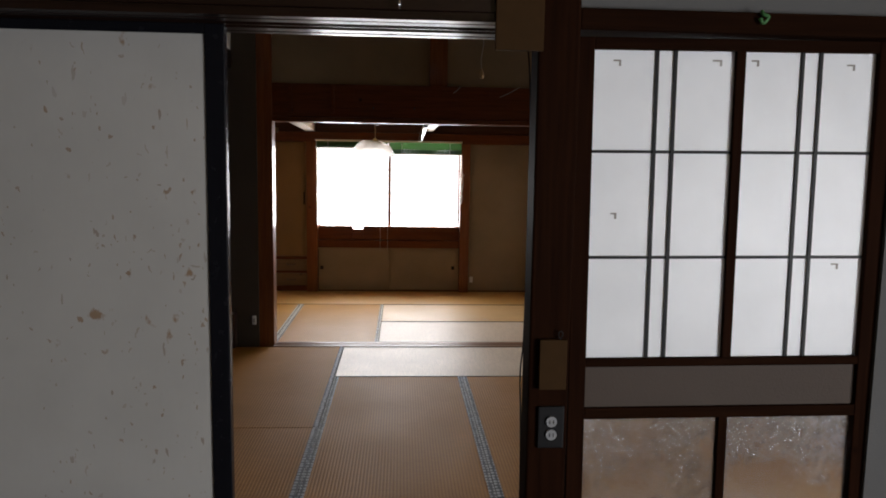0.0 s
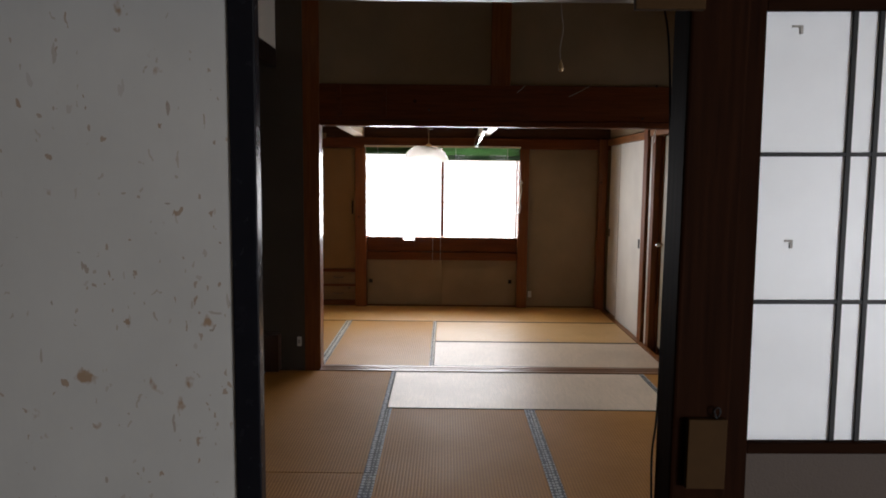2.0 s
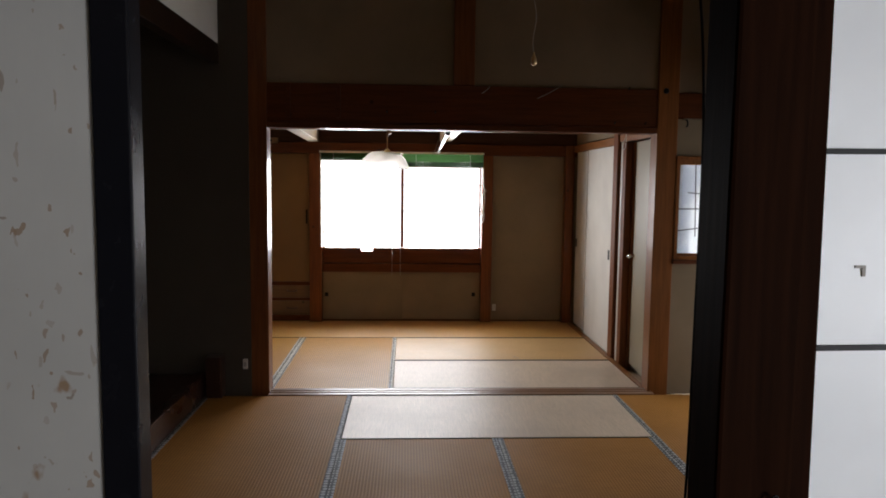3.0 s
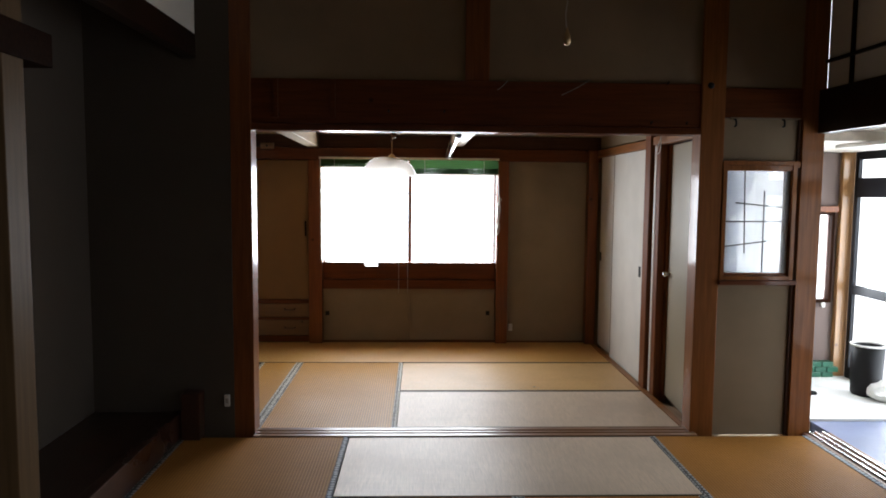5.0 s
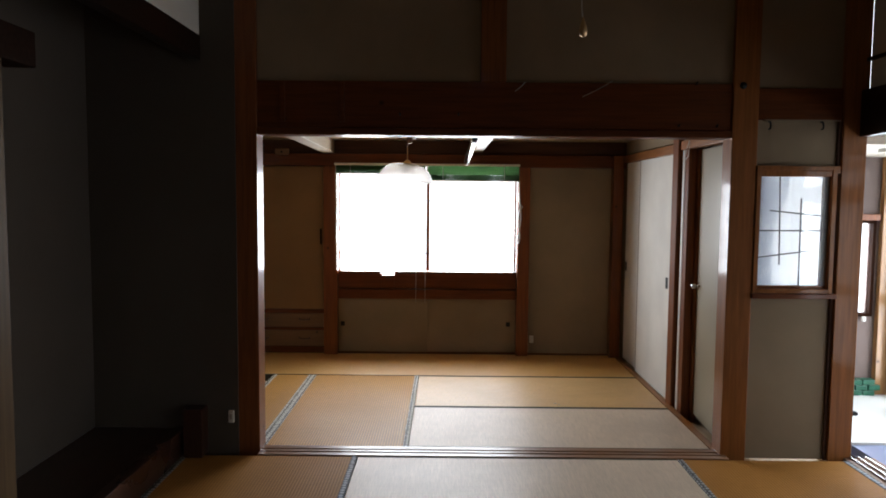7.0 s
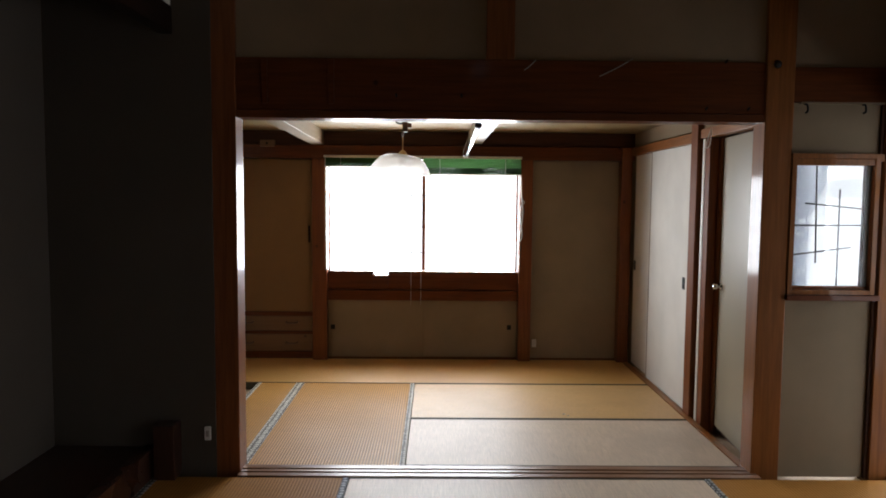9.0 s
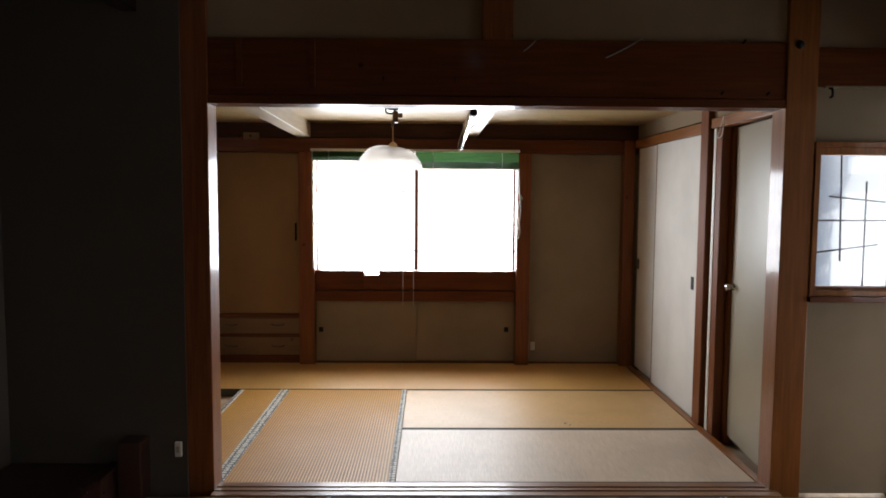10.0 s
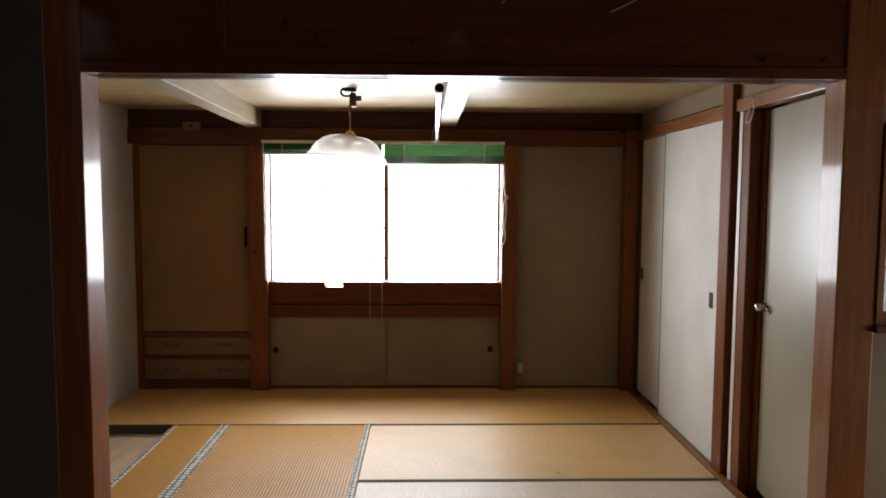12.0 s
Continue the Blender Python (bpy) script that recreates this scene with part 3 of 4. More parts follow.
for x0, x1, y in ((-0.845, 0.015, 8.47), (-0.015, 0.845, 8.435)):
    sash = part("sash", frame_box(x0, x1, y, y + 0.028, 0.655, 1.74, 0.028), M_POST, win)
    glass = part("pane", box(x0 + 0.028, x1 - 0.028, y + 0.010, y + 0.014, 0.683, 1.712), M_GLASS, sash)
    glass.visible_shadow = False
    for z in (0.893, 1.115, 1.385):
        part("glazing_line", box(x0 + 0.028, x1 - 0.028, y + 0.016, y + 0.020, z, z + 0.008), M_GREYALU, sash)

part("side_stile", box(0.785, 0.8025, 8.365, 8.40, 0.753, 1.69, 0.002), M_POST, win)
part("side_stile", box(-0.8025, -0.796, 8.365, 8.40, 0.753, 1.69, 0.002), M_POST, win)

def venetian_blind(x0, x1, low, slats):
    """A pulled-up blind: head rail, hanging slats, the packed stack and the pale bottom rail."""
    blind = thing("venetian_blind", ((x0 + x1) / 2, 8.195, low), "green venetian blind pulled up under the window head", "blind", "blinds at the window")
    part("head_rail", box(x0, x1, 8.176, 8.2135, 1.697, 1.716, 0.003), M_CREAM, blind, "pale metal head rail")
    pack = low + 0.010
    stack = pack + 0.0026 * slats
    levels = [pack + 0.0026 * i for i in range(slats)] + [stack + (1.694 - stack) * (i + 0.6) / 5 for i in range(5)]
    for i, z in enumerate(levels):
        bm = bmesh.new()
        tilt = 0.9 if i >= slats else 0.0
        sag = random.uniform(-0.0012, 0.0012)
        rows = [[bm.verts.new((x0 + 0.006 + (x1 - x0 - 0.012) * q / 4, 8.195 + (k / 3 - 0.5) * 0.025 * math.cos(tilt), z + (k / 3 - 0.5) * 0.025 * math.sin(tilt) + 0.0032 * math.sin(math.pi * k / 3) + (sag if q in (1, 3) else 0))) for q in range(5)] for k in range(4)]
        for lo, hi in zip(rows, rows[1:]):
            for q in range(4):
                bm.faces.new((lo[q], lo[q + 1], hi[q + 1], hi[q])).smooth = True
        bmesh.ops.solidify(bm, geom=bm.faces, thickness=0.0008)
        part("slat", bm, M_GREEN, blind)
    part("bottom_rail", box(x0 + 0.004, x1 - 0.004, 8.181, 8.209, low, low + 0.009, 0.002), M_CREAM, blind, "thin pale bottom rail")
    for f in (0.17, 0.83):
        x = x0 + (x1 - x0) * f
        part("ladder_cord", cable([(x, 8.177, 1.698), (x + 0.003, 8.176, (1.698 + low) / 2), (x, 8.177, low + 0.006)], 0.0025), M_WHITEPL, blind)
    return blind


blind_left = venetian_blind(-0.820, -0.010, 1.620, 10)
part("tilt_wand", cable([(-0.806, 8.172, 1.70), (-0.808, 8.19, 1.2), (-0.808, 8.20, 0.77)], 0.004), M_WHITEPL, blind_left, "thin pale tilt wand")
blind = venetian_blind(-0.006, 0.812, 1.561, 19)
part("lift_cord", cable([(-0.018, 8.178, 1.69), (-0.017, 8.186, 1.1), (-0.016, 8.19, 0.72), (-0.016, 8.19, 0.48)], 0.0022), M_CORD, blind)
part("lift_cord", cable([(-0.10, 8.178, 1.69), (-0.099, 8.186, 1.1), (-0.098, 8.19, 0.72), (-0.099, 8.19, 0.48)], 0.0022), M_CORD, blind_left)
loop = [(0.806, 8.18, 1.57), (0.812, 8.19, 1.45), (0.818, 8.20, 1.37), (0.84, 8.21, 1.34), (0.815, 8.21, 1.31), (0.81, 8.21, 1.2), (0.825, 8.21, 1.08), (0.81, 8.21, 1.02), (0.80, 8.21, 1.05), (0.815, 8.21, 1.12), (0.83, 8.21, 1.25), (0.82, 8.21, 1.36)]
single("cord_loop", cable(loop, 0.005), M_WHITEPL, "white knotted cord hanging on the window post", "cord")

for i, (x0, x1, y) in enumerate(((-0.801, 0.006, 8.288), (-0.004, 0.801, 8.312))):
    door = thing("cupboard_door", ((x0 + x1) / 2, y, 0.016), "low beige sliding cupboard door under the window", "cupboard door", "low cupboard doors")
    part("panel", box(x0, x1, y, y + 0.018, 0.016, 0.504, 0.002), M_PLASTER, door)
    hx = x0 + 0.038 if i == 0 else x1 - 0.064
    part("pull", box(hx - 0.018, hx + 0.018, y - 0.004, y + 0.002, 0.252, 0.292, 0.002), M_BLACKPL, door, "small square dark finger pull")

closet = thing("built_in_closet", (-1.335, 8.3, 0.0), "tall tan built-in closet with two drawers below its door", "closet")
part("body", box(-1.718, -0.93, 8.342, 8.58, 0.0, 1.712), M_TAN_PAPER, closet)
part("side_stile", box(-1.718, -1.68, 8.285, 8.34, 0.0, 1.688, 0.002), M_POST, closet)
part("plinth", box(-1.678, -0.928, 8.283, 8.34, 0.0, 0.058, 0.002), M_BEAM, closet)
part("middle_rail", box(-1.678, -0.928, 8.285, 8.34, 0.362, 0.398, 0.002), M_BEAM, closet)
cd = part("door", box(-1.676, -0.930, 8.292, 8.338, 0.401, 1.687, 0.003), M_TAN_PAPER, closet, "tall tan papered door")
part("handle", box(-0.966, -0.953, 8.274, 8.293, 0.99, 1.13, 0.003), M_DARK, cd)
part("drawer_rail", box(-1.676, -0.930, 8.286, 8.338, 0.207, 0.232, 0.002), M_BEAM, closet)
for z, h in ((0.061, 0.143), (0.235, 0.124)):
    dr = part("drawer", box(-1.674, -0.932, 8.291, 8.338, z, z + h, 0.003), M_DRAWER, closet)
    for x in (-1.487, -1.112):
        grip = cable([(x - 0.045, 8.291, z + 0.078), (x - 0.038, 8.272, z + 0.07), (x + 0.038, 8.272, z + 0.07), (x + 0.045, 8.291, z + 0.078)], 0.007)
        part("handle", grip, M_PLUG, dr, "brown bowed handle")
single("wall_outlet", box(0.932, 0.968, 8.277, 8.292, 0.11, 0.175, 0.003), M_WHITEPL, "small white plastic wall outlet near the floor", "outlet")
out = thing("wall_box", (-1.287, 8.21, 1.78), "small beige connection box on the dark board", "wall box")
part("case", box(-1.345, -1.228, 8.20, 8.236, 1.782, 1.838, 0.004), M_DRAWER, out)
part("button", rod((-1.287, 8.201, 1.81), (-1.287, 8.193, 1.81), 0.009), M_BLACKPL, out)

# ---- back room: sliding doors and ajar door ----
post(1.720, 1.80, 6.710, 6.822, -0.05, CEIL2, M_POST, "glossy brown post between sliding doors and hinged door")
post(1.745, 1.80, 6.567, 6.682, -0.05, 1.75, M_POST, "brown door jamb under a painted highlight")
# cream strip stands in for the window's gloss highlight on the jamb
single("trim", box(1.741, 1.746, 6.640, 6.672, 0.0, 1.752, 0.001), M_CREAM, "pale strip painting the window's reflection on the door jamb", "strip", "structure")
post(1.802, 1.83, 6.525, 6.62, -0.05, 1.75, M_POST, "brown door stop behind the ajar door")
post(1.722, 1.80, 6.824, 8.20, 1.735, 1.80, M_BEAM_Y, "orange-brown rail above the sliding doors", "beam")
post(1.735, 1.80, 5.905, 6.708, 1.755, 1.812, M_BEAM_Y, "orange-brown rail above the hinged door", "beam")
for x, y0, y1, hy in ((1.738, 6.825, 7.70, 6.925), (1.760, 7.62, 8.21, 8.16)):
    door = thing("sliding_door", (x, (y0 + y1) / 2, 0.004), "pale papered sliding closet door with a black pull", "sliding door", "closet sliding doors")
    part("panel", box(x, x + 0.02, y0, y1, 0.006, 1.733, 0.002), M_FUSUMA, door)
    part("edge_strip", box(x - 0.002, x + 0.021, y1 - 0.012, y1 + 0.001, 0.006, 1.733, 0.001), M_PLASTER, door, "thin greyish edge")
    part("pull", box(x - 0.004, x + 0.002, hy - 0.022, hy + 0.022, 0.79, 0.87, 0.002), M_BLACKPL, door)
leaf = thing("door_1", (1.768, 5.965, 0.01), "pale hinged door standing slightly ajar with round steel knob", "door", kind="structure")
part("panel", box(1.768, 1.798, 5.967, 6.522, 0.012, 1.745, 0.002), M_LEAF, leaf)
knob = part("knob", lathe([(0.001, 0.050), (0.014, 0.048), (0.020, 0.038), (0.018, 0.028), (0.009, 0.019), (0.008, 0.006), (0.021, 0.004), (0.021, 0.0)], (1.768, 6.485, 0.865), 24, (-1, 0, 0)), M_STEEL, leaf, "polished steel knob")
part("knob", lathe([(0.001, 0.050), (0.014, 0.048), (0.020, 0.038), (0.018, 0.028), (0.009, 0.019), (0.008, 0.006), (0.021, 0.004), (0.021, 0.0)], (1.798, 6.485, 0.865), 24, (1, 0, 0)), M_STEEL, leaf, "polished steel knob")
leaf.rotation_euler = (0, 0, radians(-4.5))
post(1.748, 1.81, 5.905, 5.962, -0.05, 1.75, M_POST, "brown hinge jamb of the ajar door")
tie = [(1.72, 6.50, 1.80), (1.712, 6.47, 1.76), (1.715, 6.50, 1.70), (1.705, 6.53, 1.69), (1.71, 6.51, 1.75), (1.72, 6.49, 1.80)]
single("string", cable(tie, 0.003), M_WHITEPL, "white string tied over the door rail", "string")

# ---- back room: ceiling beams, lamp, pole ----
bm = box(-0.85, -0.747, 5.91, 8.23, 1.805, CEIL2 - 0.002, 0.003)
for v in bm.verts:
    v.co.x -= 0.034 * (v.co.y - 5.91)
single("ceiling_beam", bm, M_BOXBEAM, "pale boxed ceiling beam, slightly askew", "beam", "structure")
post(0.368, 0.482, 5.91, 8.23, 1.822, CEIL2 - 0.002, M_BOXBEAM, "pale boxed ceiling beam beside the pole", "beam")
LX, LY = -0.125, 7.20
lamp = thing("pendant_lamp", (LX, LY, 1.535), "opal glass pendant lamp with brass cord grip, switched off", "pendant lamp")
part("ceiling_hook", cable([(LX - 0.01, LY, 1.917), (LX - 0.045, LY, 1.91), (LX - 0.04, LY, 1.885), (LX - 0.005, LY, 1.88), (LX + 0.015, LY, 1.905), (LX + 0.03, LY, 1.916)], 0.006), M_BLACKPL, lamp)
part("hook_plate", box(LX - 0.03, LX + 0.035, LY - 0.015, LY + 0.015, 1.902, 1.9165, 0.003), M_BLACKPL, lamp)
plug = part("plug", box(LX + 0.0, LX + 0.034, LY - 0.02, LY + 0.02, 1.822, 1.895, 0.006), M_PLUG, lamp, "brown ceiling plug")
part("plug_arm", box(LX + 0.034, LX + 0.062, LY - 0.012, LY + 0.012, 1.852, 1.882, 0.004), M_PLUG, plug)
part("cord_grip", rod((LX + 0.002, LY, 1.83), (LX - 0.004, LY, 1.795), 0.012, 0.007), M_PLUG, plug)
part("cord", rod((LX, LY, 1.89), (LX, LY, 1.68), 0.004), M_BRASS, lamp)
part("cap", lathe([(0.006, 1.70), (0.02, 1.69), (0.032, 1.672), (0.034, 1.66)], (LX, LY, 0), 24), M_BRASS, lamp)
outer = [(0.030, 0.0), (0.075, -0.004), (0.115, -0.013), (0.148, -0.031), (0.173, -0.058), (0.192, -0.088), (0.206, -0.114), (0.217, -0.128)]
prof = outer + [(rad - 0.004, h + 0.001) for rad, h in reversed(outer)]
shade = part("shade", lathe(prof, ORIGIN[lamp], 56), M_SHADE, lamp, "tilted opal glass shade")
shade.location, shade.rotation_euler = Vector((LX, LY, 1.673)) - ORIGIN[lamp], (0, radians(6.8), 0)
part("lamp_holder", lathe([(0.001, -0.004), (0.05, -0.008), (0.086, -0.02), (0.092, -0.034), (0.080, -0.036), (0.03, -0.03), (0.024, -0.07), (0.001, -0.071)], ORIGIN[lamp], 32), M_GREYALU, shade, "grey metal reflector inside the shade")
pole = thing("laundry_pole", (0.34, 7.0, 1.72), "thin steel drying pole with black end cap hung below the ceiling", "pole")
part("tube", rod((0.33, 6.16, 1.765), (0.342, 7.3, 1.738), 0.013, seg=16), M_STEEL, pole)
part("inner_tube", rod((0.342, 7.3, 1.738), (0.35, 8.1, 1.716), 0.010, seg=16), M_STEEL, pole)
part("end_cap", rod((0.329, 6.10, 1.767), (0.33, 6.17, 1.765), 0.018, seg=16), M_BLACKPL, pole)
part("end_cap", rod((0.35, 8.09, 1.716), (0.3505, 8.12, 1.715), 0.012, seg=12), M_WHITEPL, pole)
for y, z in ((6.5, 1.757), (7.95, 1.72)):
    part("wire_hook", cable([(0.374, y, 1.86), (0.355, y, 1.85), (0.32, y, z + 0.02), (0.325, y, z - 0.018), (0.36, y, z - 0.012), (0.362, y, z + 0.01)], 0.002), M_STEEL, pole)

# ---- middle room: small window, veranda opening ----
sw = thing("window_2", (2.08, 5.80, 0.90), "small frosted window in a brown wooden frame with a bamboo lattice behind", "window", kind="structure")
part("window_frame", frame_box(1.847, 2.282, 5.768, 5.87, 0.918, 1.613, 0.024), M_POST_PALE, sw)
part("head_rail", box(1.871, 2.258, 5.776, 5.82, 1.556, 1.589, 0.003), M_POST_PALE, sw)
part("window_sill", box(1.840, 2.302, 5.752, 5.80, 0.890, 0.917, 0.003), M_BEAM, sw)
part("bottom_rail", box(1.870, 2.276, 5.80, 5.83, 0.942, 0.957, 0.002), M_POST, sw)
part("horn", box(2.282, 2.2995, 5.770, 5.80, 1.575, 1.612, 0.002), M_POST_PALE, sw)
part("sash_stile", box(2.232, 2.258, 5.80, 5.83, 0.957, 1.56, 0.002), M_GREYALU, sw, "grey sash stile")
pane = part("pane", box(1.870, 2.232, 5.812, 5.816, 0.957, 1.56), M_GLASS, sw)
pane.visible_shadow = False
part("pane", box(1.870, 2.276, 5.860, 5.864, 0.942, 1.611), M_FROST3, sw, "white ground outer pane")
bm = bmesh.new()
for k in range(22):
    x, z = 1.872 + k * 0.0088, 0.958 if k < 13 else 1.30 + 0.02 * (k - 13)
    while z < 1.548:
        h = random.uniform(0.03, 0.12) if k < 13 else random.uniform(0.02, 0.06)
        top = min(z + h, 1.555)
        box(x + 0.0004, x + 0.0084, 5.853, 5.8555, z, top, bm=bm)
        z = top + random.uniform(0.008, 0.026) * (1.5 if z < 1.25 else 0.7)
part("reed_screen", bm, M_SCREEN, sw, "torn grey reed screen")["kind"] = "stuff"
for a, b in (((2.007, 5.846, 1.58), (2.022, 5.846, 1.07)), ((2.130, 5.846, 1.44), (2.133, 5.846, 0.95)), ((1.962, 5.852, 1.37), (2.255, 5.852, 1.342)), ((1.89, 5.852, 1.258), (2.255, 5.852, 1.26)), ((1.90, 5.852, 1.108), (2.20, 5.852, 1.148))):
    part("lattice_bar", rod(a, b, 0.004, seg=8), M_BAMBOO, sw)
for x in (1.902, 2.185):
    single("coat_hook", cable([(x, 5.782, 1.85), (x, 5.76, 1.845), (x, 5.755, 1.815), (x, 5.775, 1.81)], 0.005), M_BLACKPL, "small dark metal hook under the beam", "hook", group="hooks under the beam")
# dark strips put in as the shadow gap beside the corner post
for z0, z1 in ((-0.02, 0.889), (1.614, 1.855)):
    single("trim", box(2.284, 2.2995, 5.783, 5.799, z0, z1, 0.001), M_BROWNBOARD, "narrow dark strip painting the shadow gap between plaster and corner post", "strip", "structure")
single("picture_rail", box(1.88, 2.29, 5.775, 5.80, 1.853, 1.862, 0.001), M_PLASTER, "thin pale strip under the short beam", "rail")

post(2.385, 2.47, 2.42, 5.765, 1.772, 2.02, M_DARK_X, "dark wide lintel over the veranda opening", "beam")
post(2.40, 2.47, 2.42, 2.52, -0.05, 2.7, M_POST, "brown post at the end of the veranda opening")
tr = thing("transom", (2.43, 4.6, 2.02), "white transom panel in thin dark wooden bars above the lintel", "transom", kind="structure")
part("panel", box(2.43, 2.45, 2.52, 5.765, 2.022, 2.7), M_WHITEWALL, tr)
part("bar", box(2.405, 2.428, 2.52, 5.765, 2.172, 2.190, 0.002), M_DARK_X, tr)
for y in (5.52, 4.88, 4.2, 3.5):
    part("bar", box(2.408, 2.428, y - 0.009, y + 0.009, 2.022, 2.7, 0.002), M_DARK, tr)
rails = thing("veranda_sill", (2.46, 4.6, -0.05), "worn shiny sliding-door sill with metal rails to the veranda", "sill", kind="structure")
part("sill_bed", box(2.39, 2.56, 2.52, 5.765, -0.05, 0.0, 0.002), M_SILL, rails)
for x in (2.425, 2.47, 2.515):
    part("rail", box(x - 0.006, x + 0.006, 2.52, 5.765, 0.0, 0.010, 0.002), M_STEEL, rails)

for i, (y0, y1, x) in enumerate(((3.30, 4.18, 2.432), (4.14, 5.02, 2.462))):
    fd = thing("veranda_sliding_door", (x, (y0 + y1) / 2, 0.01), "closed papered sliding door with dark frame towards the veranda", "sliding door", "veranda sliding doors")
    part("paper", box(x, x + 0.014, y0 + 0.03, y1 - 0.03, 0.04, 1.73), M_FUSUMA, fd)
    part("frame", box(x - 0.006, x + 0.02, y0, y0 + 0.03, 0.010, 1.762, 0.002), M_DARK, fd)
    part("frame", box(x - 0.006, x + 0.02, y1 - 0.03, y1, 0.010, 1.762, 0.002), M_DARK, fd)
    part("frame", box(x - 0.005, x + 0.019, y0 + 0.03, y1 - 0.03, 1.73, 1.762, 0.002), M_DARK, fd)
    part("frame", box(x - 0.005, x + 0.019, y0 + 0.03, y1 - 0.03, 0.010, 0.04, 0.002), M_DARK, fd)

# ---- alcove ----
toko = thing("alcove_platform", (-1.5, 4.9, -0.05), "low dark polished wooden alcove platform with a lacquered front edge", "platform", kind="structure")
part("board", box(-1.78, -1.33, 4.0, 5.763, -0.05, 0.135, 0.003), M_TOKO, toko)
part("front_edge", box(-1.33, -1.272, 4.0, 5.763, -0.05, 0.145, 0.006), M_TOKO, toko, "glossy dark front edge")
post(-1.375, -1.262, 4.065, 4.195, -0.05, 2.7, M_PALE_POST, "tan polished alcove post")
post(-1.225, -1.160, 4.20, 5.765, 2.15, 2.28, M_DARK_X, "dark beam across the top of the alcove", "beam")
post(-1.36, -1.25, 2.1, 4.37, 1.862, 1.982, M_DARKRAIL, "dark moulding that ends past the alcove post", "beam")
single("wood_block", box(-1.252, -1.15, 5.66, 5.763, 0.0, 0.268, 0.004), M_TOKO, "dark wooden block standing at the alcove corner", "block")
o = thing("wall_outlet", (-1.03, 5.76, 0.15), "small white plastic wall outlet beside the post", "outlet")
part("plate", box(-1.032, -0.998 - 0.004, 5.748, 5.766, 0.17, 0.238, 0.003), M_WHITEPL, o)
part("socket", box(-1.025, -1.009, 5.745, 5.749, 0.19, 0.22, 0.001), M_CORD, o)

pull = thing("pull_cord", (0.545, 3.93, 1.87), "thin grey lamp pull cord with a small weight, hanging free", "pull cord")
pts = [(0.545 + 0.006 * math.sin(i * 1.3), 3.93, 2.70 - i * 0.04) for i in range(20)]
part("cord", cable(pts, 0.0018), M_CORD, pull)
part("weight", lathe([(0.001, 1.885), (0.008, 1.888), (0.012, 1.90), (0.010, 1.915), (0.004, 1.93), (0.001, 1.94)], (0.545, 3.93, 0), 14), M_BRASS, pull)
for a, b in (((0.529, 5.781, 2.0), (0.585, 5.781, 2.05)), ((0.895, 5.781, 1.975), (1.055, 5.779, 2.06))):
    single("twine", cable([a, ((a[0] + b[0]) / 2, a[1] - 0.004, (a[2] + b[2]) / 2 - 0.004), b], 0.0022), M_CORD, "loose pale twine stuck to the beam", "twine")

# ---- veranda ----
single("floor_veranda", box(2.56, 3.44, 2.1, 5.985, -0.06, -0.004), M_BLUE, "blue vinyl-covered veranda floor with pale worn patches", "floor", "structure")
single("floor_veranda_end", box(1.95, 3.44, 5.988, 7.07, -0.06, 0.012, 0.004), M_WHITEFLOOR, "pale bright floor sheet at the veranda end", "floor", "structure")
single("ceiling_veranda", box(1.92, 3.5, 5.87, 7.2, 1.74, 1.80), M_CREAM, "cream low ceiling at the veranda end", "ceiling", "structure")
single("ceiling_veranda_long", box(2.47, 3.5, 2.1, 5.87, 1.80, 1.86), M_CREAM, "cream ceiling along the veranda", "ceiling", "structure")
single("ceiling_strip", box(2.75, 2.95, 5.0, 6.2, 1.715, 1.739, 0.003), M_WHITEPL, "white strip lamp casing under the veranda ceiling", "ceiling lamp")
wall("wall_veranda_end", [(1.92, 2.66, 7.07, 7.15, -0.06, 1.80), (2.66, 3.27, 7.07, 7.15, -0.06, 0.60), (2.66, 3.27, 7.07, 7.15, 1.27, 1.80), (3.27, 3.42, 7.07, 7.15, -0.06, 1.80)], M_BROWNWALL, "brown panelled end wall of the veranda with a window")
wall("wall_veranda_south", [(2.46, 3.5, 2.02, 2.1, -0.06, 1.9)], M_BROWNWALL, "brown end wall of the veranda")
wall("wall_veranda_inner", [(1.92, 1.95, 5.9, 7.07, -0.06, 1.80)], M_WHITEWALL, "white plastered inner wall behind the small window")
w3 = thing("window_3", (2.96, 7.07, 0.6), "narrow bright window with a brown frame and latch", "window", kind="structure")
part("window_frame", frame_box(2.655, 3.278, 7.045, 7.10, 0.585, 1.285, 0.022), M_DARK, w3)
part("head_moulding", box(2.64, 3.295, 7.03, 7.069, 1.285, 1.33, 0.003), M_POST, w3)
g = part("pane", box(2.677, 3.256, 7.08, 7.084, 0.607, 1.263), M_GLASS, w3)
g.visible_shadow = False
part("latch", box(3.20, 3.225, 7.025, 7.046, 0.55, 0.585, 0.003), M_WHITEPL, w3, "small white latch")
post(3.308, 3.40, 7.02, 7.068, 0.0, 1.74, M_TANPOST, "tan polished post at the veranda corner")
gb = thing("brick_stack", (3.18, 7.0, 0.012), "low stack of green glazed bricks against the wall", "bricks")
for r in range(3):
    for i in range(3):
        x = 3.02 + i * 0.092 + (0.04 if r % 2 else 0)
        part("brick", box(x, x + 0.086, 6.985, 7.055, 0.012 + r * 0.04, 0.049 + r * 0.04, 0.003), M_GREENBOX, gb)
sd = thing("sliding_sash", (3.40, 5.4, 0.0), "black aluminium glazed sliding door to the garden", "glass door", kind="structure")
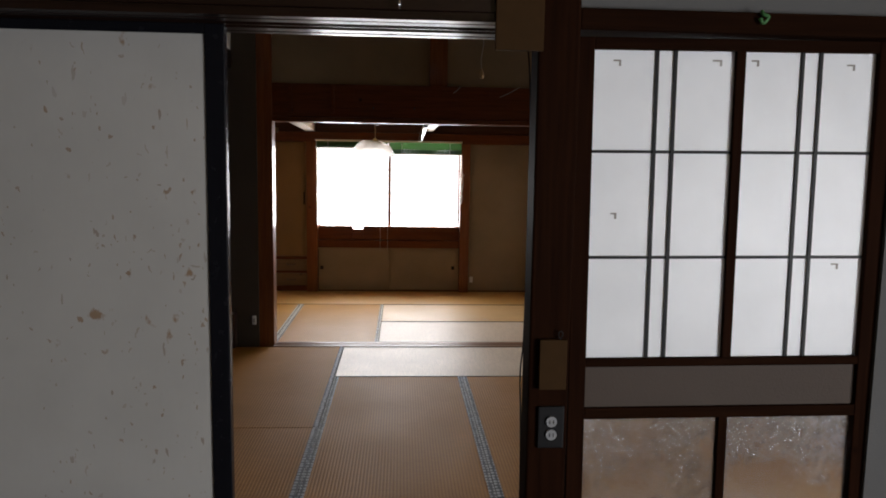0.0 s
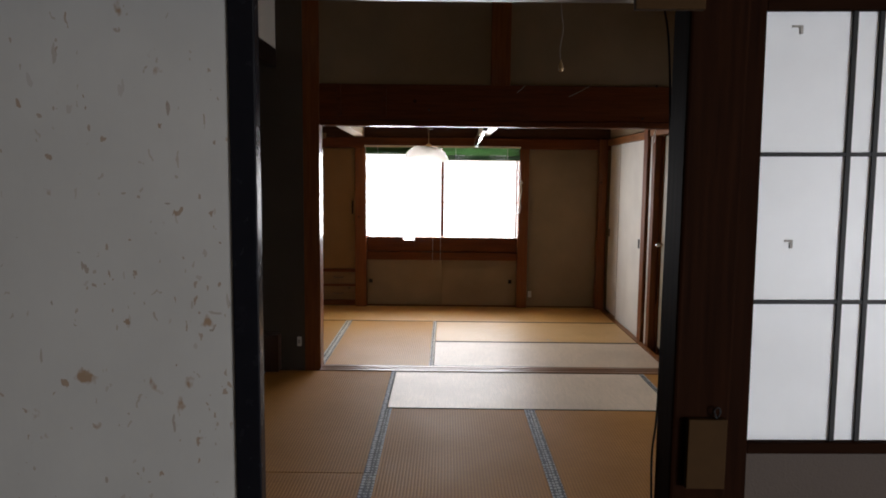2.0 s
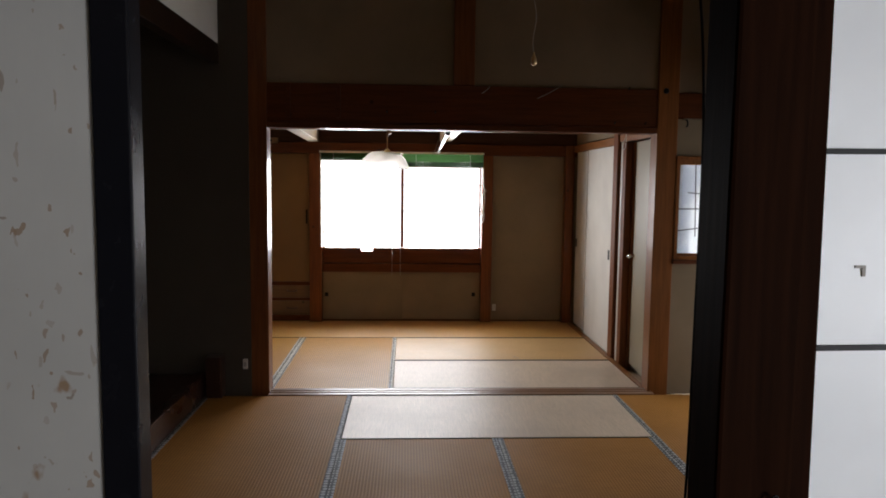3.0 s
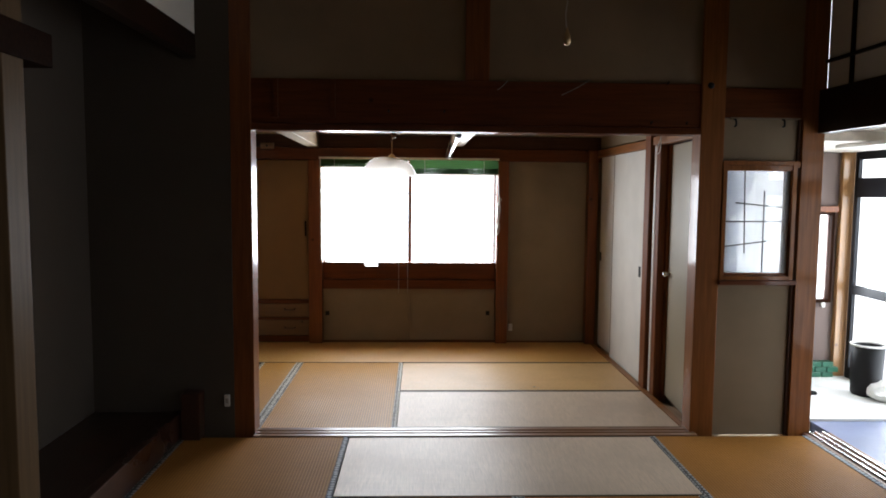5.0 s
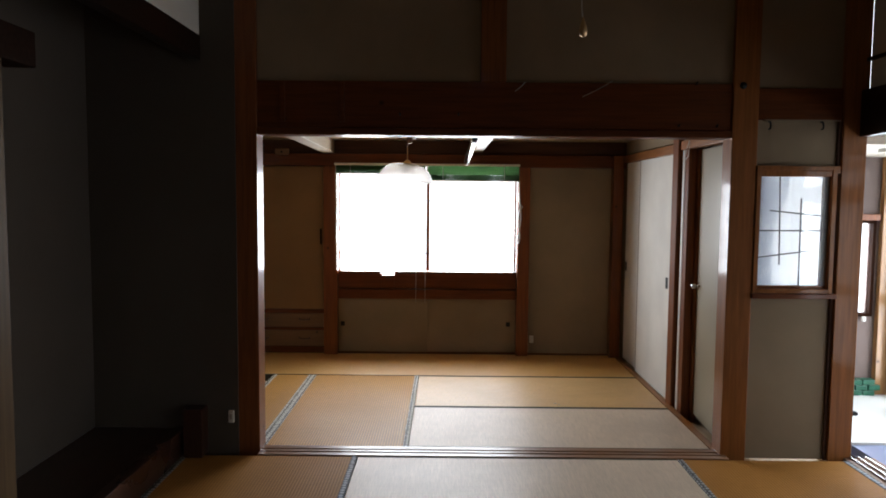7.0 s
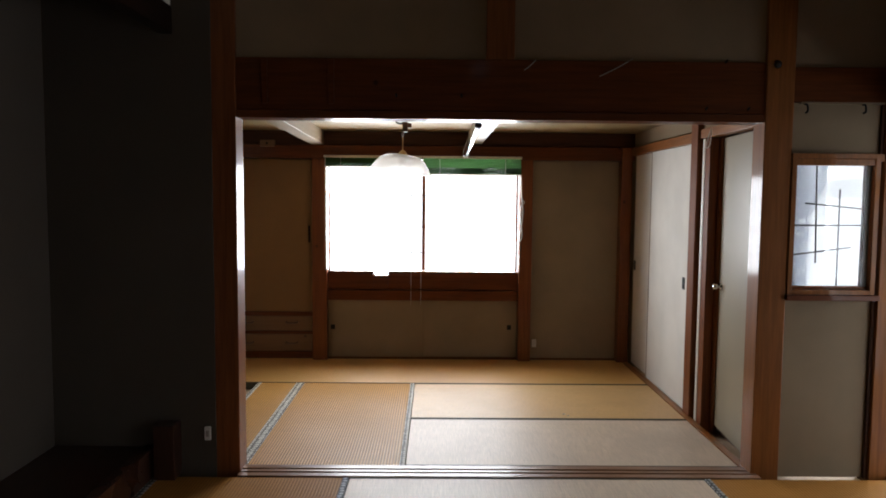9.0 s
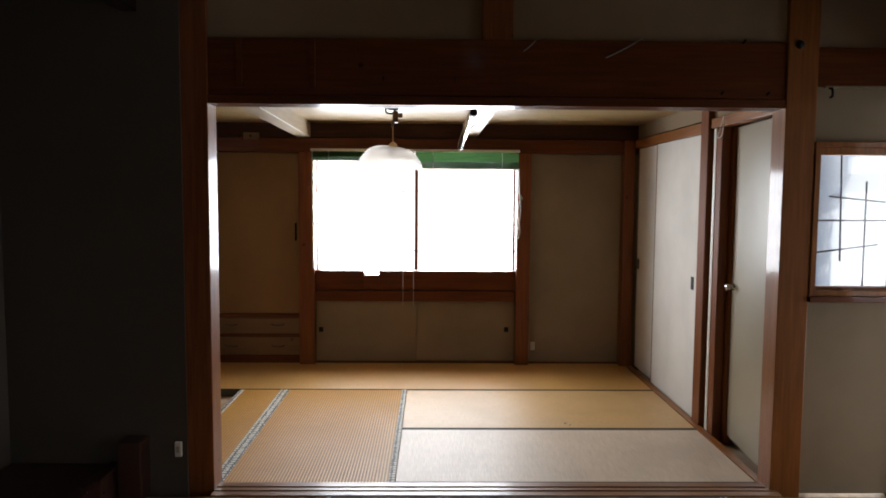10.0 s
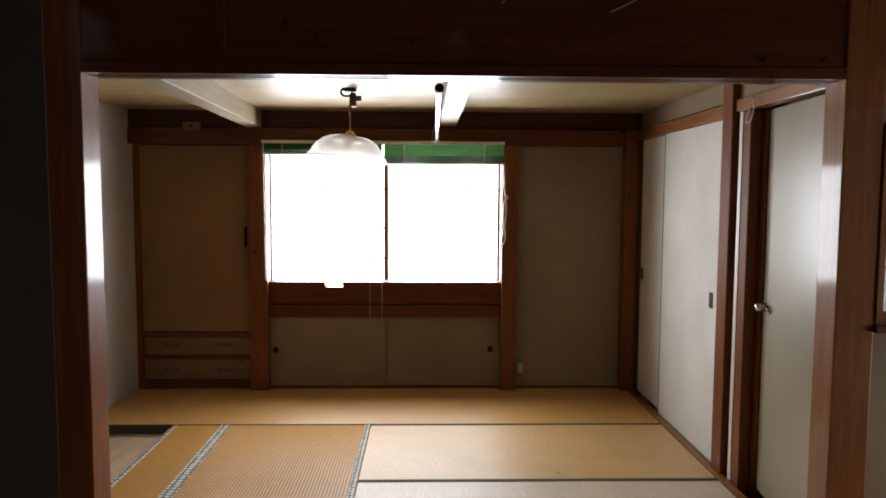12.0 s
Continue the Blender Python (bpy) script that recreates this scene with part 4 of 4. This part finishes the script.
for y0, y1 in ((6.02, 7.0), (5.08, 6.0), (4.15, 5.06), (3.2, 4.13), (2.3, 3.18)):
    s1 = part("sash", box(3.385, 3.415, y0, y0 + 0.04, 0.0, 1.74, 0.003), M_ALU, sd)
    part("stile", box(3.385, 3.415, y1 - 0.045, y1, 0.0, 1.74, 0.003), M_ALU, sd)
    for z0, z1 in ((0.0, 0.10), (0.665, 0.735), (1.40, 1.545), (1.68, 1.74)):
        part("rail", box(3.387, 3.413, y0 + 0.04, y1 - 0.045, z0, z1, 0.003), M_ALU, sd)
    for z0, z1 in ((0.10, 0.665), (0.735, 1.40), (1.545, 1.68)):
        g = part("pane", box(3.398, 3.402, y0 + 0.04, y1 - 0.045, z0, z1), M_GLASS, s1)
        g.visible_shadow = False
wall("wall_veranda_east", [(3.42, 3.46, 7.04, 7.15, -0.06, 1.8), (3.40, 3.5, 2.1, 2.3, -0.06, 1.8)], M_BROWNWALL, "brown outer wall of the veranda")
BX, BY = 3.258, 6.53
binn = thing("waste_bin", (BX, BY, 0.012), "black plastic bin with a pale rim, standing by the glass door", "bin")
part("tub", lathe([(0.001, 0.012), (0.092, 0.012), (0.098, 0.03), (0.110, 0.36), (0.104, 0.36), (0.092, 0.04), (0.001, 0.03)], (BX, BY, 0), 32), M_BLACKPL, binn)
part("rim", lathe([(0.104, 0.361), (0.113, 0.361), (0.116, 0.367), (0.113, 0.374), (0.104, 0.374), (0.104, 0.361)], (BX, BY, 0), 32), M_WHITEPL, binn, "pale plastic rim")
bm = bmesh.new()
bmesh.ops.create_icosphere(bm, subdivisions=3, radius=0.072)
for v in bm.verts:
    v.co = Vector((v.co.x * 1.2, v.co.y, v.co.z)) + 0.035 * noise.noise_vector(v.co * 14) + Vector((3.25, 6.35, 0.08))
    v.co.z = max(v.co.z, 0.013)
single("plastic_bag", bm, M_WHITEPL, "crumpled white plastic bag lying beside the bin", "bag")
bm = bmesh.new()
bmesh.ops.create_icosphere(bm, subdivisions=2, radius=0.03)
for v in bm.verts:
    v.co = Vector((v.co.x * 1.4, v.co.y * 0.8, v.co.z * 0.5)) + 0.008 * noise.noise_vector(v.co * 40) + Vector((2.86, 6.52, 0.022))
    v.co.z = max(v.co.z, 0.0125)
single("scrap", bm, M_BLACKPL, "small dark scrap lying on the pale floor", "scrap")

# ---- front room partition ----
fus = thing("sliding_panel", (-0.8, 2.02, 0.0), "tall white papered sliding door, spotted brown, in black lacquer frame", "sliding door")
part("paper", box(-1.24, -0.369, 2.008, 2.024, 0.03, 1.746), M_PAPER, fus)
part("stile", box(-0.370, -0.320, 2.002, 2.032, 0.0, 1.772, 0.003), M_LACQUER, fus, "black lacquered stile")
part("stile", box(-1.30, -1.24, 2.002, 2.032, 0.0, 1.772, 0.003), M_LACQUER, fus, "black lacquered stile")
part("top_rail", box(-1.24, -0.370, 2.003, 2.031, 1.746, 1.772, 0.002), M_LACQUER, fus)
part("bottom_rail", box(-1.24, -0.370, 2.003, 2.031, 0.0, 0.03, 0.002), M_LACQUER, fus)
fus2 = thing("sliding_panel", (-0.8, 2.06, 0.0), "second papered sliding door behind the first in black frame", "sliding door")
part("paper", box(-1.24, -0.376, 2.05, 2.066, 0.03, 1.746), M_FUSUMA, fus2)
part("stile", box(-0.376, -0.330, 2.045, 2.075, 0.0, 1.772, 0.003), M_LACQUER, fus2)
part("top_rail", box(-1.24, -0.376, 2.046, 2.074, 1.746, 1.772, 0.002), M_LACQUER, fus2)
fus.location.y += 0.022
fus2.location.y += 0.022
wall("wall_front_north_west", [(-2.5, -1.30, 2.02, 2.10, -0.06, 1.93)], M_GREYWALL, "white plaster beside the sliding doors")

lint = thing("lintel", (-0.4, 2.06, 1.79), "dark grooved sliding-door lintel with a shiny worn underside", "lintel", kind="structure")
part("lintel_body", box(-1.30, 0.471, 1.92, 2.16, 1.795, 1.93, 0.003), M_DARK_X, lint)
for y0, y1 in ((1.92, 1.955), (1.962, 2.0), (2.034, 2.043), (2.077, 2.12), (2.128, 2.16)):
    part("groove_lip", box(-1.30, 0.471, y0, y1, 1.773, 1.794, 0.002), M_DARK_X, lint)
part("cup_hook", cable([(0.120, 1.921, 1.815), (0.120, 1.905, 1.815), (0.120, 1.90, 1.803), (0.120, 1.907, 1.795)], 0.003), M_STEEL, lint, "small steel cup hook")
fp = thing("front_post", (0.516, 2.03, -0.05), "dark glossy square post carrying a socket and a wooden tag", "post", kind="structure")
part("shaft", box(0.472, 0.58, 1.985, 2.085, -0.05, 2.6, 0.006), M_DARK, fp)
card = thing("cardboard_piece", (0.39, 1.912, 1.698), "brown cardboard piece fixed at the lintel corner", "cardboard")
part("sheet", box(0.352, 0.470, 1.905, 1.919, 1.705, 1.90, 0.002), M_CARD, card)
tag = thing("wooden_tag", (0.523, 1.975, 0.825), "tan wooden board hanging on the dark post", "board")
part("board", box(0.497, 0.570, 1.968, 1.984, 0.839, 0.974, 0.002), M_CARD, tag)
part("screw_eye", cable([(0.552, 1.975, 0.973), (0.546, 1.975, 0.988), (0.552, 1.975, 0.996), (0.558, 1.975, 0.988), (0.552, 1.975, 0.975)], 0.0016), M_BLACKPL, tag)
sock = thing("wall_socket", (0.535, 1.98, 0.66), "dark wall socket with two round white outlets on the post", "socket")
part("plate", box(0.499, 0.570, 1.976, 1.986, 0.675, 0.79, 0.003), M_BLACKPL, sock)
for z in (0.750, 0.714):
    o = part("outlet", rod((0.535, 1.977, z), (0.535, 1.970, z), 0.0145, seg=24), M_GREYALU, sock, "round white outlet")
    for dx in (-0.005, 0.005):
        part("slot", box(0.535 + dx - 0.001, 0.535 + dx + 0.001, 1.9685, 1.9702, z - 0.005, z + 0.005), M_BLACKPL, o)
pts = [(0.468, 2.165, 1.79), (0.474, 2.12, 1.70), (0.477, 2.093, 1.5), (0.477, 2.093, 1.2), (0.475, 2.093, 0.95), (0.468, 2.093, 0.85), (0.473, 2.093, 0.7), (0.476, 2.093, 0.45), (0.462, 2.095, 0.2), (0.452, 2.10, 0.002)]
single("power_cable", cable(pts, 0.0022), M_BLACKPL, "thin black cable running down the dark post", "cable")
single("front_sill", box(-1.30, 2.4, 1.985, 2.262, -0.055, -0.002, 0.003), M_SILL, "worn wooden sill of the front partition", "sill", "structure")

g0 = 0.632
shoji = thing("glazed_sliding_door", (1.04, 2.06, 0.0), "dark brown glazed sliding door with frosted panes and thin bars", "glass door")
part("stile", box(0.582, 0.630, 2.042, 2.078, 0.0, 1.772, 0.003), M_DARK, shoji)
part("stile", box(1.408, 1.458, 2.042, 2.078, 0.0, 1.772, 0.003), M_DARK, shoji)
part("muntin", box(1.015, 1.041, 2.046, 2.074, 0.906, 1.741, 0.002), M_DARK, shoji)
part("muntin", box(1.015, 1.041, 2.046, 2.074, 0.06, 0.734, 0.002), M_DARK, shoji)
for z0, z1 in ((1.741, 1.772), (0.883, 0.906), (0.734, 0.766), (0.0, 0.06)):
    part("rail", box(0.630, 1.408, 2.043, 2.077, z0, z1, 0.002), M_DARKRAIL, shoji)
part("panel", box(0.630, 1.408, 2.055, 2.065, 0.766, 0.883), M_PANEL, shoji, "greyish brown wooden panel")
for x0, x1 in ((0.630, 1.015), (1.041, 1.408)):
    top = part("pane", box(x0, x1, 2.060, 2.064, 0.906, 1.741), M_FROST, shoji, "white frosted pane")
    part("pane", box(x0, x1, 2.060, 2.064, 0.06, 0.734), M_FIGURED, shoji, "flower-patterned clear pane")
    for z in (1.187, 1.474):
        part("glazing_bar", box(x0, x1, 2.0555, 2.0595, z - 0.004, z + 0.004), M_BLACKPL, top)
for x in (0.798, 0.848, 1.198, 1.249):
    part("glazing_bar", box(x, x + 0.009, 2.0545, 2.0595, 0.906, 1.741), M_BLACKPL, shoji)
# pale L-shaped marks painted as small white highlights on the frosted panes
for x, z, w in ((0.685, 1.712, 0.02), (0.955, 1.715, 0.025), (1.062, 1.716, 0.02), (1.328, 1.708, 0.022), (0.69, 1.305, 0.016), (1.32, 1.165, 0.02)):
    part("tape_scrap", box(x, x + w, 2.0575, 2.0597, z, z + 0.004), M_CORD, shoji)
    part("tape_scrap", box(x + w - 0.005, x + w, 2.0575, 2.0597, z - 0.012, z), M_CORD, shoji)
shoji.location.x += 0.020
shoji.rotation_euler = (0, radians(-0.55), 0)
post(0.582, 2.9, 2.0, 2.10, 1.777, 1.832, M_DARKRAIL, "dark lintel above the glazed door", "lintel")
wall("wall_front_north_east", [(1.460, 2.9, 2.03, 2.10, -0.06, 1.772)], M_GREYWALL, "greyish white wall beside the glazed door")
single("green_tie", cable([(1.055, 1.998, 1.834), (1.052, 1.988, 1.825), (1.066, 1.985, 1.818), (1.054, 1.988, 1.803), (1.046, 1.99, 1.815)], 0.005), M_GREENCORD, "twist of green cord caught on the dark lintel", "cord")
